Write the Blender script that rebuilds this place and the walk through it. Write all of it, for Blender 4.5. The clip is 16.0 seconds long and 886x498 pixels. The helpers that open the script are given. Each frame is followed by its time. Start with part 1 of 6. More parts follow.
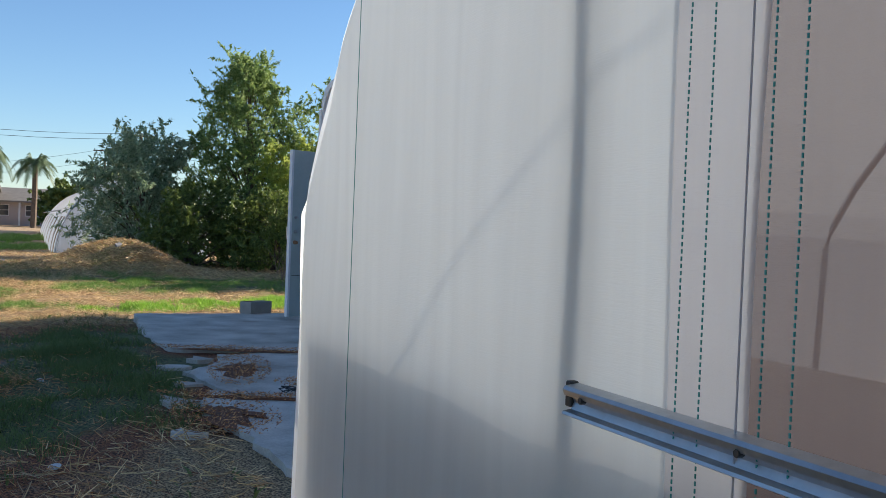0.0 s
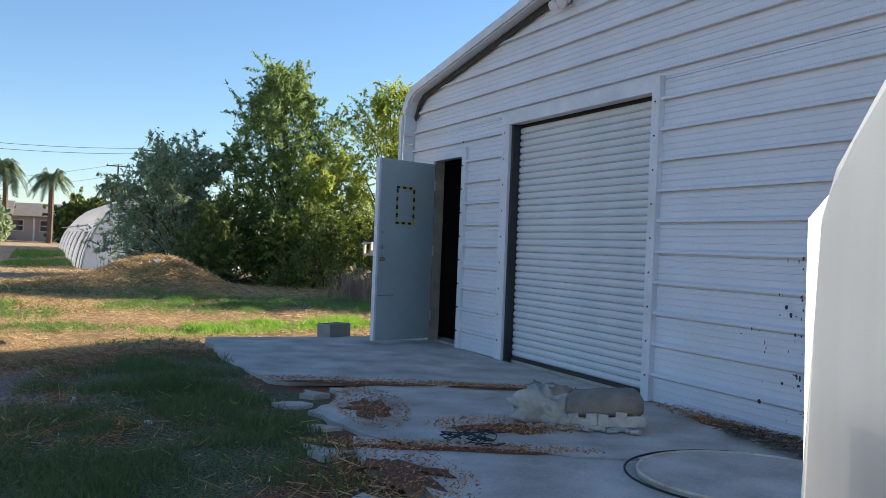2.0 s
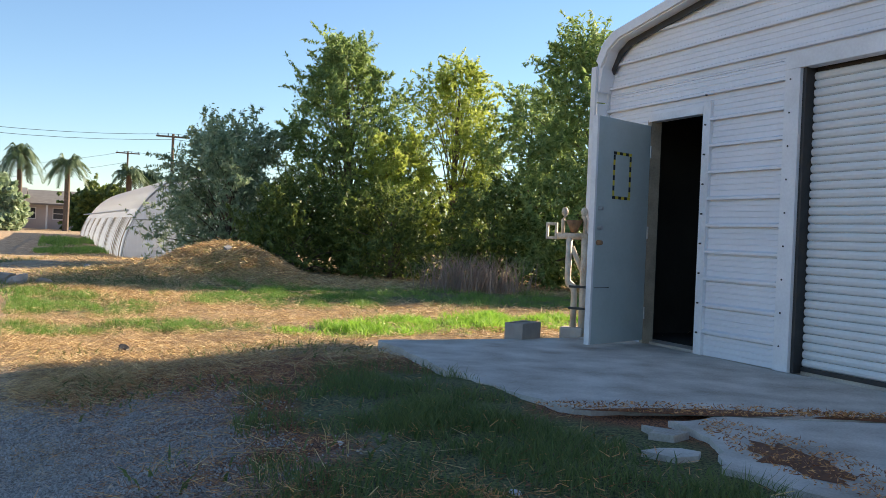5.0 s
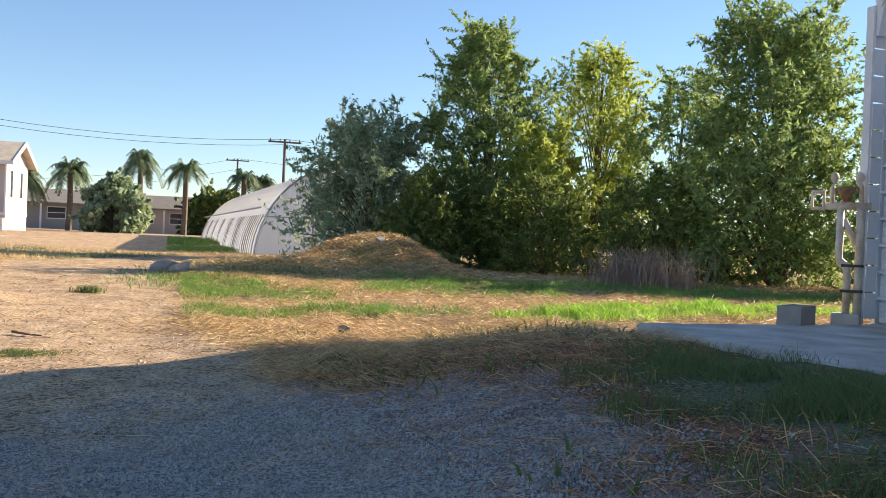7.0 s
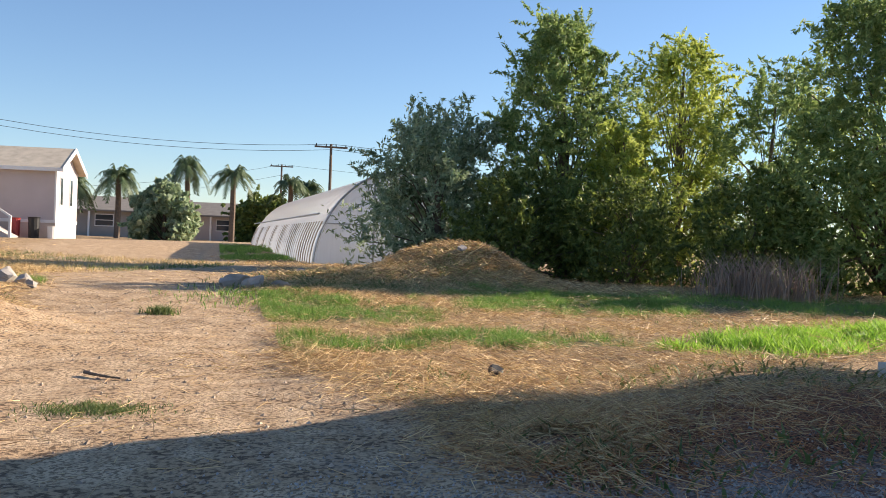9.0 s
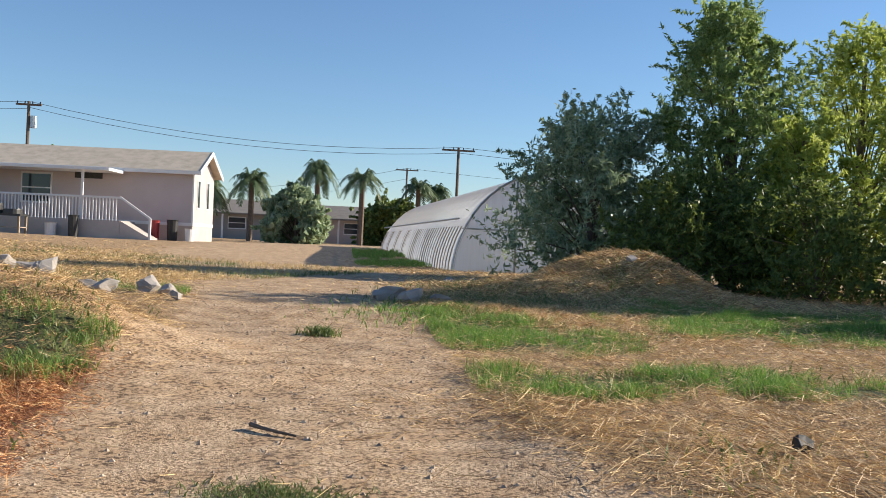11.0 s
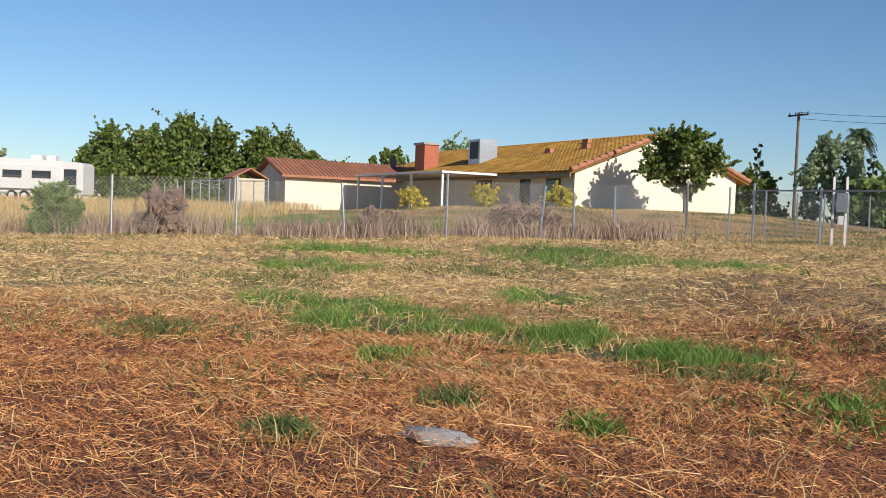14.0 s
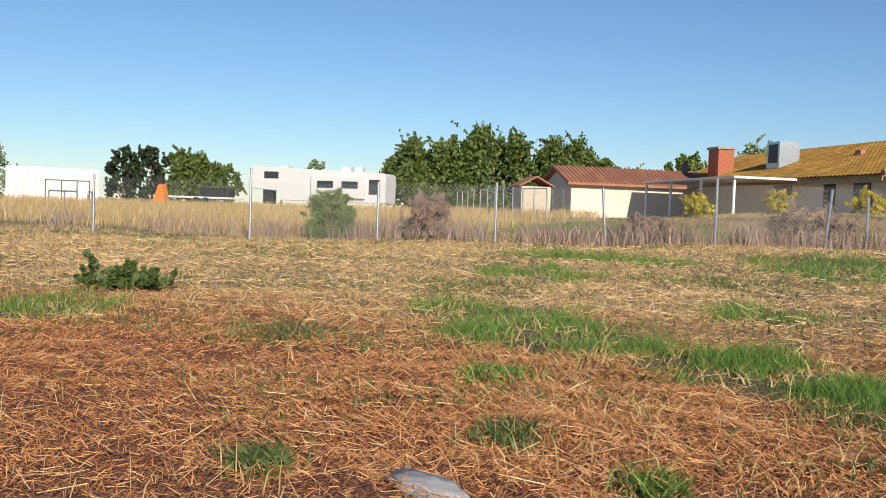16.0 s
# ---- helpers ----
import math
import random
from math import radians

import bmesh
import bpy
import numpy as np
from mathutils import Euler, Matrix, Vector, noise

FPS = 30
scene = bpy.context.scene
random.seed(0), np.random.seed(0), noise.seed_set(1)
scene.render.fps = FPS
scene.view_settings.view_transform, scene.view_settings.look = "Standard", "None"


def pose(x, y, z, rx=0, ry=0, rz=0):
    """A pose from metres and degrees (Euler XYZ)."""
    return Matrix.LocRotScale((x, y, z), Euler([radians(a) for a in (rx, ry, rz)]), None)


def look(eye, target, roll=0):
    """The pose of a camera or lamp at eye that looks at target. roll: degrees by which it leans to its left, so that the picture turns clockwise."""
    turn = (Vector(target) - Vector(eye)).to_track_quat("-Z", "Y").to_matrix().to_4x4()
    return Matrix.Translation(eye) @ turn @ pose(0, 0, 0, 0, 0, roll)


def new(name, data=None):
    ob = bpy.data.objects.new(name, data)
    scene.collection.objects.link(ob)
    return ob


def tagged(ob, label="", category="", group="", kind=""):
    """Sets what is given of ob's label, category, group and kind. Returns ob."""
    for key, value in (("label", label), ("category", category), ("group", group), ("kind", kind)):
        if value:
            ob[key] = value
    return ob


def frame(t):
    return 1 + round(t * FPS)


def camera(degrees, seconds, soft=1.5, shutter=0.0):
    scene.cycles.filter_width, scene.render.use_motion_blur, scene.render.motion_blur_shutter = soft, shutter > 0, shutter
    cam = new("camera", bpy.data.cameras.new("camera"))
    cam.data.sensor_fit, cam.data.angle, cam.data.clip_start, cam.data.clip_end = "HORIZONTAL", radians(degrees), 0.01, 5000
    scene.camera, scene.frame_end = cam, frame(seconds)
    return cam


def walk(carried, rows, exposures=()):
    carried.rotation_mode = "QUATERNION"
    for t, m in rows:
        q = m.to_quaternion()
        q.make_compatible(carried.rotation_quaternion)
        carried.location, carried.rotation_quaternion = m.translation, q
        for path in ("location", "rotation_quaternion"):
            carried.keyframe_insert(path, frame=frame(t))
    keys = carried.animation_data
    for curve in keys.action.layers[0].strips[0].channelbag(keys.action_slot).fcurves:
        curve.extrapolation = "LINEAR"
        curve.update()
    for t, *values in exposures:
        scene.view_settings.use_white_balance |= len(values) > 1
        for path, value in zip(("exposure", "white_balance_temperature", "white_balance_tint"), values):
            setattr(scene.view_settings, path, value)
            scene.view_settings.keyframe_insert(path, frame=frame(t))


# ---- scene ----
cam = camera(51.1, 16.0, 0.8)
PATH = [
    (0, (1.24, 0.37, 1.18), (1.247, 2.37, 1.145), 2.3),
    (0.5, (1.018, 0.652, 1.181), (0.982, 2.652, 1.151), 2.3),
    (1, (0.795, 0.931, 1.182), (0.741, 2.93, 1.153), 2.2),
    (1.5, (0.48, 1.131, 1.14), (0.435, 3.13, 1.125), 2.2),
    (2, (0.139, 1.43, 1.137), (0.131, 3.43, 1.135), 2.3),
    (2.5, (-0.166, 1.704, 1.132), (-0.176, 3.704, 1.134), 2.5),
    (3, (-0.5, 2.013, 1.109), (-0.502, 4.013, 1.113), 2.4),
    (3.2, (-0.628, 2.14, 1.104), (-0.629, 4.139, 1.107), 2.3),
    (5.3, (-2.216, 3.81, 0.903), (-2.226, 5.81, 0.877), 2.4),
    (5.5, (-2.331, 3.928, 0.853), (-2.353, 5.928, 0.829), 2.4),
    (6, (-2.708, 4.15, 0.754), (-2.735, 6.15, 0.734), 2.3),
    (6.5, (-3.061, 4.466, 0.649), (-3.137, 6.465, 0.632), 2.3),
    (7, (-3.394, 4.77, 0.573), (-3.606, 6.758, 0.557), 2.3),
    (7.5, (-3.689, 5.099, 0.561), (-3.917, 7.086, 0.55), 2.3),
    (8, (-3.946, 5.499, 0.591), (-4.215, 7.481, 0.579), 2.2),
    (8.2, (-4.064, 5.636, 0.594), (-4.341, 7.616, 0.583), 2.1),
    (10.3, (-4.997, 7.144, 0.671), (-5.464, 9.089, 0.662), 2.4),
    (10.5, (-5.118, 7.273, 0.665), (-5.636, 9.204, 0.655), 2.5),
    (11, (-5.412, 7.55, 0.673), (-5.96, 9.474, 0.662), 2.5),
    (11.5, (-5.718, 7.903, 0.646), (-6.455, 9.762, 0.629), 2.6),
    (12, (-6.051, 8.139, 0.641), (-7.19, 9.782, 0.607), 2.7),
    (12.2, (-6.17, 8.232, 0.628), (-7.425, 9.788, 0.59), 2.6),
    (12.5, (-6.33, 8.401, 0.629), (-7.772, 9.786, 0.579), 2.6),
    (13, (-6.607, 8.624, 0.607), (-8.371, 9.563, 0.545), 2.3),
    (13.5, (-6.809, 8.795, 0.626), (-8.725, 9.364, 0.553), 2.3),
    (14, (-7.014, 9.03, 0.626), (-9.01, 9.128, 0.548), 2.1),
    (14.5, (-7.235, 9.244, 0.605), (-9.221, 9.023, 0.523), 2.1),
    (15, (-7.438, 9.531, 0.571), (-9.421, 9.289, 0.491), 2.1),
    (15.5, (-7.669, 9.792, 0.581), (-9.644, 9.483, 0.502), 2.2),
    (16, (-7.863, 10.012, 0.609), (-9.786, 9.471, 0.526), 2.1),
]
walk(cam, [(t, look(eye, target, roll)) for t, eye, target, roll in PATH], [(0, 0.65, 6200, 10), (3, 0.92, 6500, 10), (6, 1.0, 6900, 12), (8, 0.82, 6750, 14), (10.5, 0.52, 6400, 12), (11.5, 0.3, 6100, 10), (12.5, 0.02, 5850, 10), (13.5, -0.12, 5950, 10), (14.5, -0.08, 6050, 10), (16, -0.08, 6050, 10)])

# ---- light ----
SUN_AZ, SUN_EL = (0.86, 0.51), 24.0
world = bpy.data.worlds.new("world")
scene.world = world
world.use_nodes = True
sky = world.node_tree.nodes.new("ShaderNodeTexSky")
sky.sky_type, sky.sun_disc = "NISHITA", False
sky.sun_elevation, sky.sun_rotation = radians(SUN_EL), math.atan2(SUN_AZ[0], SUN_AZ[1])
sky.air_density, sky.dust_density, sky.ozone_density = 1.0, 0.0, 4.5
background = world.node_tree.nodes["Background"]
background.inputs["Strength"].default_value = 0.102
world.node_tree.links.new(sky.outputs[0], background.inputs["Color"])
sun = new("sun", bpy.data.lights.new("sun", "SUN"))
sun.data.energy, sun.data.angle, sun.data.color = 6.3, radians(0.6), (1.0, 0.87, 0.68)
sun.matrix_world = look((60, 40, 30), (60 - SUN_AZ[0], 40 - SUN_AZ[1], 30 - math.tan(radians(SUN_EL))))


# ---- materials ----
def material(name, color, rough=0.7, metal=0.0, vary=0.25, scale=6.0, bump=0.15, grain=60.0, tint=None, island=0.0):
    """A principled surface, mottled at two scales, with fine relief."""
    mat = bpy.data.materials.new(name)
    mat.use_nodes = True
    t = mat.node_tree
    p = t.nodes["Principled BSDF"]
    p.inputs["Roughness"].default_value, p.inputs["Metallic"].default_value = rough, metal
    co = t.nodes.new("ShaderNodeTexCoord")
    big, fine = t.nodes.new("ShaderNodeTexNoise"), t.nodes.new("ShaderNodeTexNoise")
    big.inputs["Scale"].default_value, big.inputs["Detail"].default_value = scale, 5
    fine.inputs["Scale"].default_value, fine.inputs["Detail"].default_value = grain, 4
    add = t.nodes.new("ShaderNodeMath")
    add.operation = "MULTIPLY_ADD"
    add.inputs[1].default_value = 0.4
    ramp = t.nodes.new("ShaderNodeValToRGB")
    dark = tint or tuple(c * (1 - vary) for c in color)
    ramp.color_ramp.elements[0].position, ramp.color_ramp.elements[0].color = 0.42, (*dark, 1)
    ramp.color_ramp.elements[1].position, ramp.color_ramp.elements[1].color = 0.9, (*(min(1, c * (1 + vary * 0.4)) for c in color), 1)
    for n in (big, fine):
        t.links.new(co.outputs["Object"], n.inputs["Vector"])
    t.links.new(fine.outputs["Fac"], add.inputs[0])
    t.links.new(big.outputs["Fac"], add.inputs[2])
    t.links.new(add.outputs[0], ramp.inputs["Fac"])
    last = ramp.outputs["Color"]
    if island:
        g, hsv, m = t.nodes.new("ShaderNodeNewGeometry"), t.nodes.new("ShaderNodeHueSaturation"), t.nodes.new("ShaderNodeMapRange")
        m.inputs["To Min"].default_value, m.inputs["To Max"].default_value = 1 - island, 1 + island
        t.links.new(g.outputs["Random Per Island"], m.inputs["Value"])
        t.links.new(m.outputs[0], hsv.inputs["Value"])
        t.links.new(last, hsv.inputs["Color"])
        last = hsv.outputs["Color"]
    t.links.new(last, p.inputs["Base Color"])
    if bump:
        b = t.nodes.new("ShaderNodeBump")
        b.inputs["Strength"].default_value, b.inputs["Distance"].default_value = bump, 0.01
        t.links.new(fine.outputs["Fac"], b.inputs["Height"])
        t.links.new(b.outputs[0], p.inputs["Normal"])
    return mat


def leaf_material(name, color, other, through_amount=0.35):
    """Leaves or blades: two greens by piece, letting some light through."""
    mat = bpy.data.materials.new(name)
    mat.use_nodes = True
    t = mat.node_tree
    p, out = t.nodes["Principled BSDF"], t.nodes["Material Output"]
    p.inputs["Roughness"].default_value = 0.55
    g, mix = t.nodes.new("ShaderNodeNewGeometry"), t.nodes.new("ShaderNodeMix")
    mix.data_type = "RGBA"
    mix.inputs["A"].default_value, mix.inputs["B"].default_value = (*color, 1), (*other, 1)
    tr, sh = t.nodes.new("ShaderNodeBsdfTranslucent"), t.nodes.new("ShaderNodeMixShader")
    sh.inputs["Fac"].default_value = through_amount
    t.links.new(g.outputs["Random Per Island"], mix.inputs["Factor"])
    t.links.new(mix.outputs["Result"], p.inputs["Base Color"])
    t.links.new(mix.outputs["Result"], tr.inputs["Color"])
    t.links.new(p.outputs[0], sh.inputs[1])
    t.links.new(tr.outputs[0], sh.inputs[2])
    t.links.new(sh.outputs[0], out.inputs["Surface"])
    return mat


def film_material(name, color, clear, weft=40.0, relief=0.25, scatter_share=0.72):
    """Woven polyethylene film: scatters light through, slightly see-through, slightly glossy."""
    mat = bpy.data.materials.new(name)
    mat.use_nodes = True
    t = mat.node_tree
    p, out = t.nodes["Principled BSDF"], t.nodes["Material Output"]
    p.inputs["Roughness"].default_value = 0.38
    co, no, ramp = t.nodes.new("ShaderNodeTexCoord"), t.nodes.new("ShaderNodeTexNoise"), t.nodes.new("ShaderNodeValToRGB")
    mp = t.nodes.new("ShaderNodeMapping")
    mp.inputs["Scale"].default_value = (7.0, 7.0, 0.35)
    no.inputs["Scale"].default_value, no.inputs["Detail"].default_value = 2.5, 6
    ramp.color_ramp.elements[0].position, ramp.color_ramp.elements[0].color = 0.3, (*(c * 0.93 for c in color), 1)
    ramp.color_ramp.elements[1].position, ramp.color_ramp.elements[1].color = 0.75, (*color, 1)
    tr, cl = t.nodes.new("ShaderNodeBsdfTranslucent"), t.nodes.new("ShaderNodeBsdfTransparent")
    s1, s2 = t.nodes.new("ShaderNodeMixShader"), t.nodes.new("ShaderNodeMixShader")
    s1.inputs["Fac"].default_value, s2.inputs["Fac"].default_value = scatter_share, clear
    wave = t.nodes.new("ShaderNodeTexNoise")
    wave.inputs["Scale"].default_value = 5
    m2 = t.nodes.new("ShaderNodeMapping")
    m2.inputs["Scale"].default_value = (6.0, 6.0, weft)
    b = t.nodes.new("ShaderNodeBump")
    b.inputs["Strength"].default_value, b.inputs["Distance"].default_value = relief, 0.01
    t.links.new(co.outputs["Object"], mp.inputs["Vector"])
    t.links.new(co.outputs["Object"], m2.inputs["Vector"])
    t.links.new(m2.outputs[0], wave.inputs["Vector"])
    t.links.new(wave.outputs["Fac"], b.inputs["Height"])
    t.links.new(b.outputs[0], p.inputs["Normal"])
    t.links.new(mp.outputs[0], no.inputs["Vector"])
    t.links.new(no.outputs["Fac"], ramp.inputs["Fac"])
    t.links.new(ramp.outputs["Color"], p.inputs["Base Color"])
    t.links.new(ramp.outputs["Color"], tr.inputs["Color"])
    t.links.new(p.outputs[0], s1.inputs[1])
    t.links.new(tr.outputs[0], s1.inputs[2])
    t.links.new(s1.outputs[0], s2.inputs[1])
    t.links.new(cl.outputs[0], s2.inputs[2])
    t.links.new(s2.outputs[0], out.inputs["Surface"])
    return mat


def ground_material():
    """Dirt, straw litter, gravel and green growth, laid out by attributes of the sheet and broken up by noise."""
    mat = bpy.data.materials.new("ground_soil")
    mat.use_nodes = True
    t = mat.node_tree
    p = t.nodes["Principled BSDF"]
    p.inputs["Roughness"].default_value = 0.95
    co = t.nodes.new("ShaderNodeTexCoord")

    def tex(scale, detail=6):
        n = t.nodes.new("ShaderNodeTexNoise")
        n.inputs["Scale"].default_value, n.inputs["Detail"].default_value = scale, detail
        t.links.new(co.outputs["Object"], n.inputs["Vector"])
        return n.outputs["Fac"]

    def ramp(fac, a, b, lo=0.35, hi=0.68):
        r = t.nodes.new("ShaderNodeValToRGB")
        r.color_ramp.elements[0].position, r.color_ramp.elements[0].color = lo, (*a, 1)
        r.color_ramp.elements[1].position, r.color_ramp.elements[1].color = hi, (*b, 1)
        t.links.new(fac, r.inputs["Fac"])
        return r.outputs["Color"]

    def blend(fac, a, b):
        m = t.nodes.new("ShaderNodeMix")
        m.data_type = "RGBA"
        t.links.new(fac, m.inputs["Factor"])
        t.links.new(a, m.inputs["A"])
        t.links.new(b, m.inputs["B"])
        return m.outputs["Result"]

    def mask(name, amount=0.7):
        at = t.nodes.new("ShaderNodeAttribute")
        at.attribute_name = name
        m = t.nodes.new("ShaderNodeMath")
        m.operation = "MULTIPLY_ADD"
        m.inputs[1].default_value = amount
        t.links.new(broken, m.inputs[0])
        t.links.new(at.outputs["Fac"], m.inputs[2])
        r = t.nodes.new("ShaderNodeMapRange")
        r.inputs["From Min"].default_value, r.inputs["From Max"].default_value = 0.72, 1.0
        t.links.new(m.outputs[0], r.inputs["Value"])
        return r.outputs[0]

    broken = tex(1.6, 8)
    fine = tex(85, 8)
    straw = ramp(fine, (0.09, 0.052, 0.026), (0.58, 0.39, 0.20), 0.42, 0.60)
    red = ramp(fine, (0.05, 0.016, 0.007), (0.44, 0.165, 0.065), 0.42, 0.62)
    dirt = blend(ramp(tex(4, 8), (0, 0, 0), (1, 1, 1), 0.42, 0.6), ramp(tex(34, 12), (0.13, 0.078, 0.04), (0.50, 0.335, 0.19), 0.42, 0.54), ramp(tex(55, 12), (0.24, 0.155, 0.085), (0.66, 0.48, 0.30), 0.42, 0.54))
    gravel = ramp(tex(55, 10), (0.13, 0.112, 0.097), (0.46, 0.395, 0.34), 0.42, 0.58)
    green = ramp(tex(60, 6), (0.035, 0.04, 0.014), (0.20, 0.20, 0.07), 0.40, 0.64)
    c = blend(mask("red"), straw, red)
    c = blend(mask("green", 0.45), c, green)
    c = blend(mask("road"), c, dirt)
    c = blend(mask("gravel", 1.0), c, gravel)
    t.links.new(c, p.inputs["Base Color"])
    b = t.nodes.new("ShaderNodeBump")
    b.inputs["Strength"].default_value, b.inputs["Distance"].default_value = 0.7, 0.015
    t.links.new(fine, b.inputs["Height"])
    t.links.new(b.outputs[0], p.inputs["Normal"])
    return mat


GROUND = ground_material()
WHITE_STEEL = material("white_painted_steel", (0.72, 0.74, 0.78), 0.45, 0.0, 0.10, 1.2, 0.05, 25)
TRIM_WHITE = material("white_trim_paint", (0.74, 0.75, 0.77), 0.5, 0.0, 0.18, 3, 0.1, 40)
ROLL_WHITE = material("roll_door_paint", (0.70, 0.71, 0.71), 0.5, 0.0, 0.12, 1.5, 0.05, 30)
DOOR_GREY = material("grey_green_door_paint", (0.42, 0.49, 0.49), 0.5, 0.0, 0.12, 2.0, 0.08, 30)
WOOD = material("weathered_wood", (0.33, 0.27, 0.20), 0.85, 0, 0.4, 5, 0.3, 50)
CONCRETE = material("old_concrete", (0.58, 0.53, 0.47), 0.9, 0, 0.42, 2.4, 0.4, 70, tint=(0.33, 0.275, 0.22))
CHUNK = material("broken_concrete", (0.36, 0.33, 0.30), 0.95, 0, 0.3, 4, 0.5, 40)
BLOCK = material("grey_concrete_block", (0.36, 0.33, 0.30), 0.95, 0, 0.25, 6, 0.6, 90)
STEEL = material("galvanised_steel", (0.48, 0.50, 0.52), 0.4, 0.85, 0.25, 8, 0.05, 60)
DARK_STEEL = material("dark_steel", (0.06, 0.06, 0.06), 0.5, 0.6, 0.3, 8, 0.1, 60)
PIPE_PAINT = material("cream_pipe_paint", (0.68, 0.61, 0.50), 0.5, 0, 0.3, 6, 0.15, 60, tint=(0.40, 0.27, 0.17))
PEBBLE = material("tan_pebbles", (0.44, 0.34, 0.25), 0.9, 0, 0.3, 9, 0.2, 60, island=0.45)
GRIT = material("grey_grit", (0.36, 0.335, 0.31), 0.9, 0, 0.3, 9, 0.2, 60, island=0.4)
RUST = material("rusty_iron", (0.34, 0.19, 0.10), 0.85, 0.2, 0.5, 12, 0.4, 60)
BLACK = material("black_rubber", (0.015, 0.015, 0.016), 0.6, 0, 0.3, 8, 0.1, 60)
YELLOW = material("yellow_tape", (0.62, 0.50, 0.05), 0.5, 0, 0.15, 10, 0.0, 60)
# shade of the shed interior, put into a near-black colour
DARK = material("interior_shade_black", (0.05, 0.045, 0.04), 0.9, 0, 0.3, 2, 0.1, 30)
FILM = film_material("greenhouse_film", (0.83, 0.86, 0.86), 0.03, 90.0, 0.2, 0.72)
# mid tone between the pale film and the brown one
FILM_MID = film_material("mid_greenhouse_film", (0.68, 0.67, 0.68), 0.06, 220.0, 0.35)
# the dark brown interior behind is put into this film's colour
FILM_SIDE = film_material("interior_brown_film", (0.25, 0.19, 0.18), 0.18, 260.0, 0.6)
FILM_FAR = film_material("hoop_house_film", (0.84, 0.87, 0.91), 0.04)
FILM_COVER = film_material("hoop_house_cover_film", (0.84, 0.87, 0.91), 0.3)
THREAD = material("green_thread", (0.02, 0.22, 0.20), 0.6, 0, 0.1, 20, 0.0, 60)
CANVAS = material("dirty_white_canvas", (0.54, 0.50, 0.43), 0.85, 0, 0.45, 4, 0.4, 30)
BARK = material("tree_bark", (0.16, 0.12, 0.09), 0.95, 0, 0.4, 8, 0.5, 40)
SIDING = material("pink_beige_siding", (0.50, 0.43, 0.42), 0.7, 0, 0.10, 1.0, 0.1, 30)
SKIRT = material("beige_skirting", (0.52, 0.46, 0.42), 0.8, 0, 0.15, 1.5, 0.1, 30)
SHINGLE = material("pale_shingle_roof", (0.48, 0.42, 0.34), 0.9, 0, 0.25, 2.5, 0.4, 30)
HOME_WHITE = material("white_house_trim", (0.76, 0.75, 0.74), 0.55, 0, 0.10, 2, 0.05, 30)
STUCCO = material("cream_stucco", (0.74, 0.68, 0.56), 0.9, 0, 0.10, 0.8, 0.2, 30)
TILE = material("mossy_clay_tile", (0.36, 0.20, 0.035), 0.85, 0, 0.35, 0.8, 0.3, 12, tint=(0.20, 0.10, 0.02), island=0.15)
TILE_RED = material("red_clay_tile", (0.38, 0.17, 0.10), 0.85, 0, 0.3, 1.5, 0.3, 12, island=0.15)
BRICK = material("red_chimney_brick", (0.40, 0.13, 0.07), 0.9, 0, 0.25, 5, 0.3, 20)
RV_WHITE = material("white_gelcoat", (0.62, 0.62, 0.62), 0.3, 0, 0.06, 1, 0.0, 20)
TAN = material("tan_box_paint", (0.55, 0.48, 0.36), 0.7, 0, 0.12, 2, 0.1, 20)
RED_PAINT = material("dark_red_paint", (0.30, 0.03, 0.03), 0.5, 0, 0.2, 4, 0.0, 20)
GREEN_PLASTIC = material("green_bin_plastic", (0.01, 0.13, 0.07), 0.5, 0, 0.1, 4, 0.0, 20)
GREY_HOUSE = material("grey_stucco", (0.33, 0.31, 0.29), 0.9, 0, 0.1, 1, 0.1, 20)
GREY_ROOF = material("grey_shingle", (0.22, 0.20, 0.18), 0.9, 0, 0.2, 2, 0.2, 20)
ORANGE = material("orange_plastic", (0.75, 0.22, 0.03), 0.5, 0, 0.1, 4, 0.0, 20)
MESH_WIRE = material("chain_link_wire", (0.30, 0.30, 0.30), 0.5, 0.6, 0.2, 4, 0.0, 20)
glass = bpy.data.materials.new("window_glass")
glass.use_nodes = True
glass.node_tree.nodes["Principled BSDF"].inputs["Base Color"].default_value = (0.03, 0.04, 0.05, 1)
glass.node_tree.nodes["Principled BSDF"].inputs["Roughness"].default_value = 0.06
WILLOW = leaf_material("willow_leaves", (0.13, 0.22, 0.06), (0.41, 0.50, 0.18), 0.5)
# lit copy of the willow leaves: sunshine put into a lighter, yellower colour
WILLOW_LIT = leaf_material("sunlit_willow_leaves", (0.30, 0.38, 0.06), (0.58, 0.62, 0.16), 0.55)
OLIVE = leaf_material("grey_green_leaves", (0.18, 0.26, 0.13), (0.48, 0.56, 0.36), 0.45)
FAR_LEAF = leaf_material("dark_green_leaves", (0.07, 0.11, 0.025), (0.24, 0.30, 0.07), 0.4)
PALM = leaf_material("palm_fronds", (0.06, 0.10, 0.04), (0.12, 0.17, 0.07), 0.25)
CYPRESS = leaf_material("cypress_leaves", (0.02, 0.035, 0.015), (0.04, 0.06, 0.025), 0.1)
YELLOW_BUSH = leaf_material("yellow_shrub_leaves", (0.50, 0.42, 0.03), (0.62, 0.52, 0.06), 0.3)
GRASS = leaf_material("green_grass", (0.06, 0.16, 0.025), (0.30, 0.46, 0.09), 0.4)
LUSH = leaf_material("lush_green_weeds", (0.15, 0.33, 0.03), (0.42, 0.62, 0.09), 0.5)
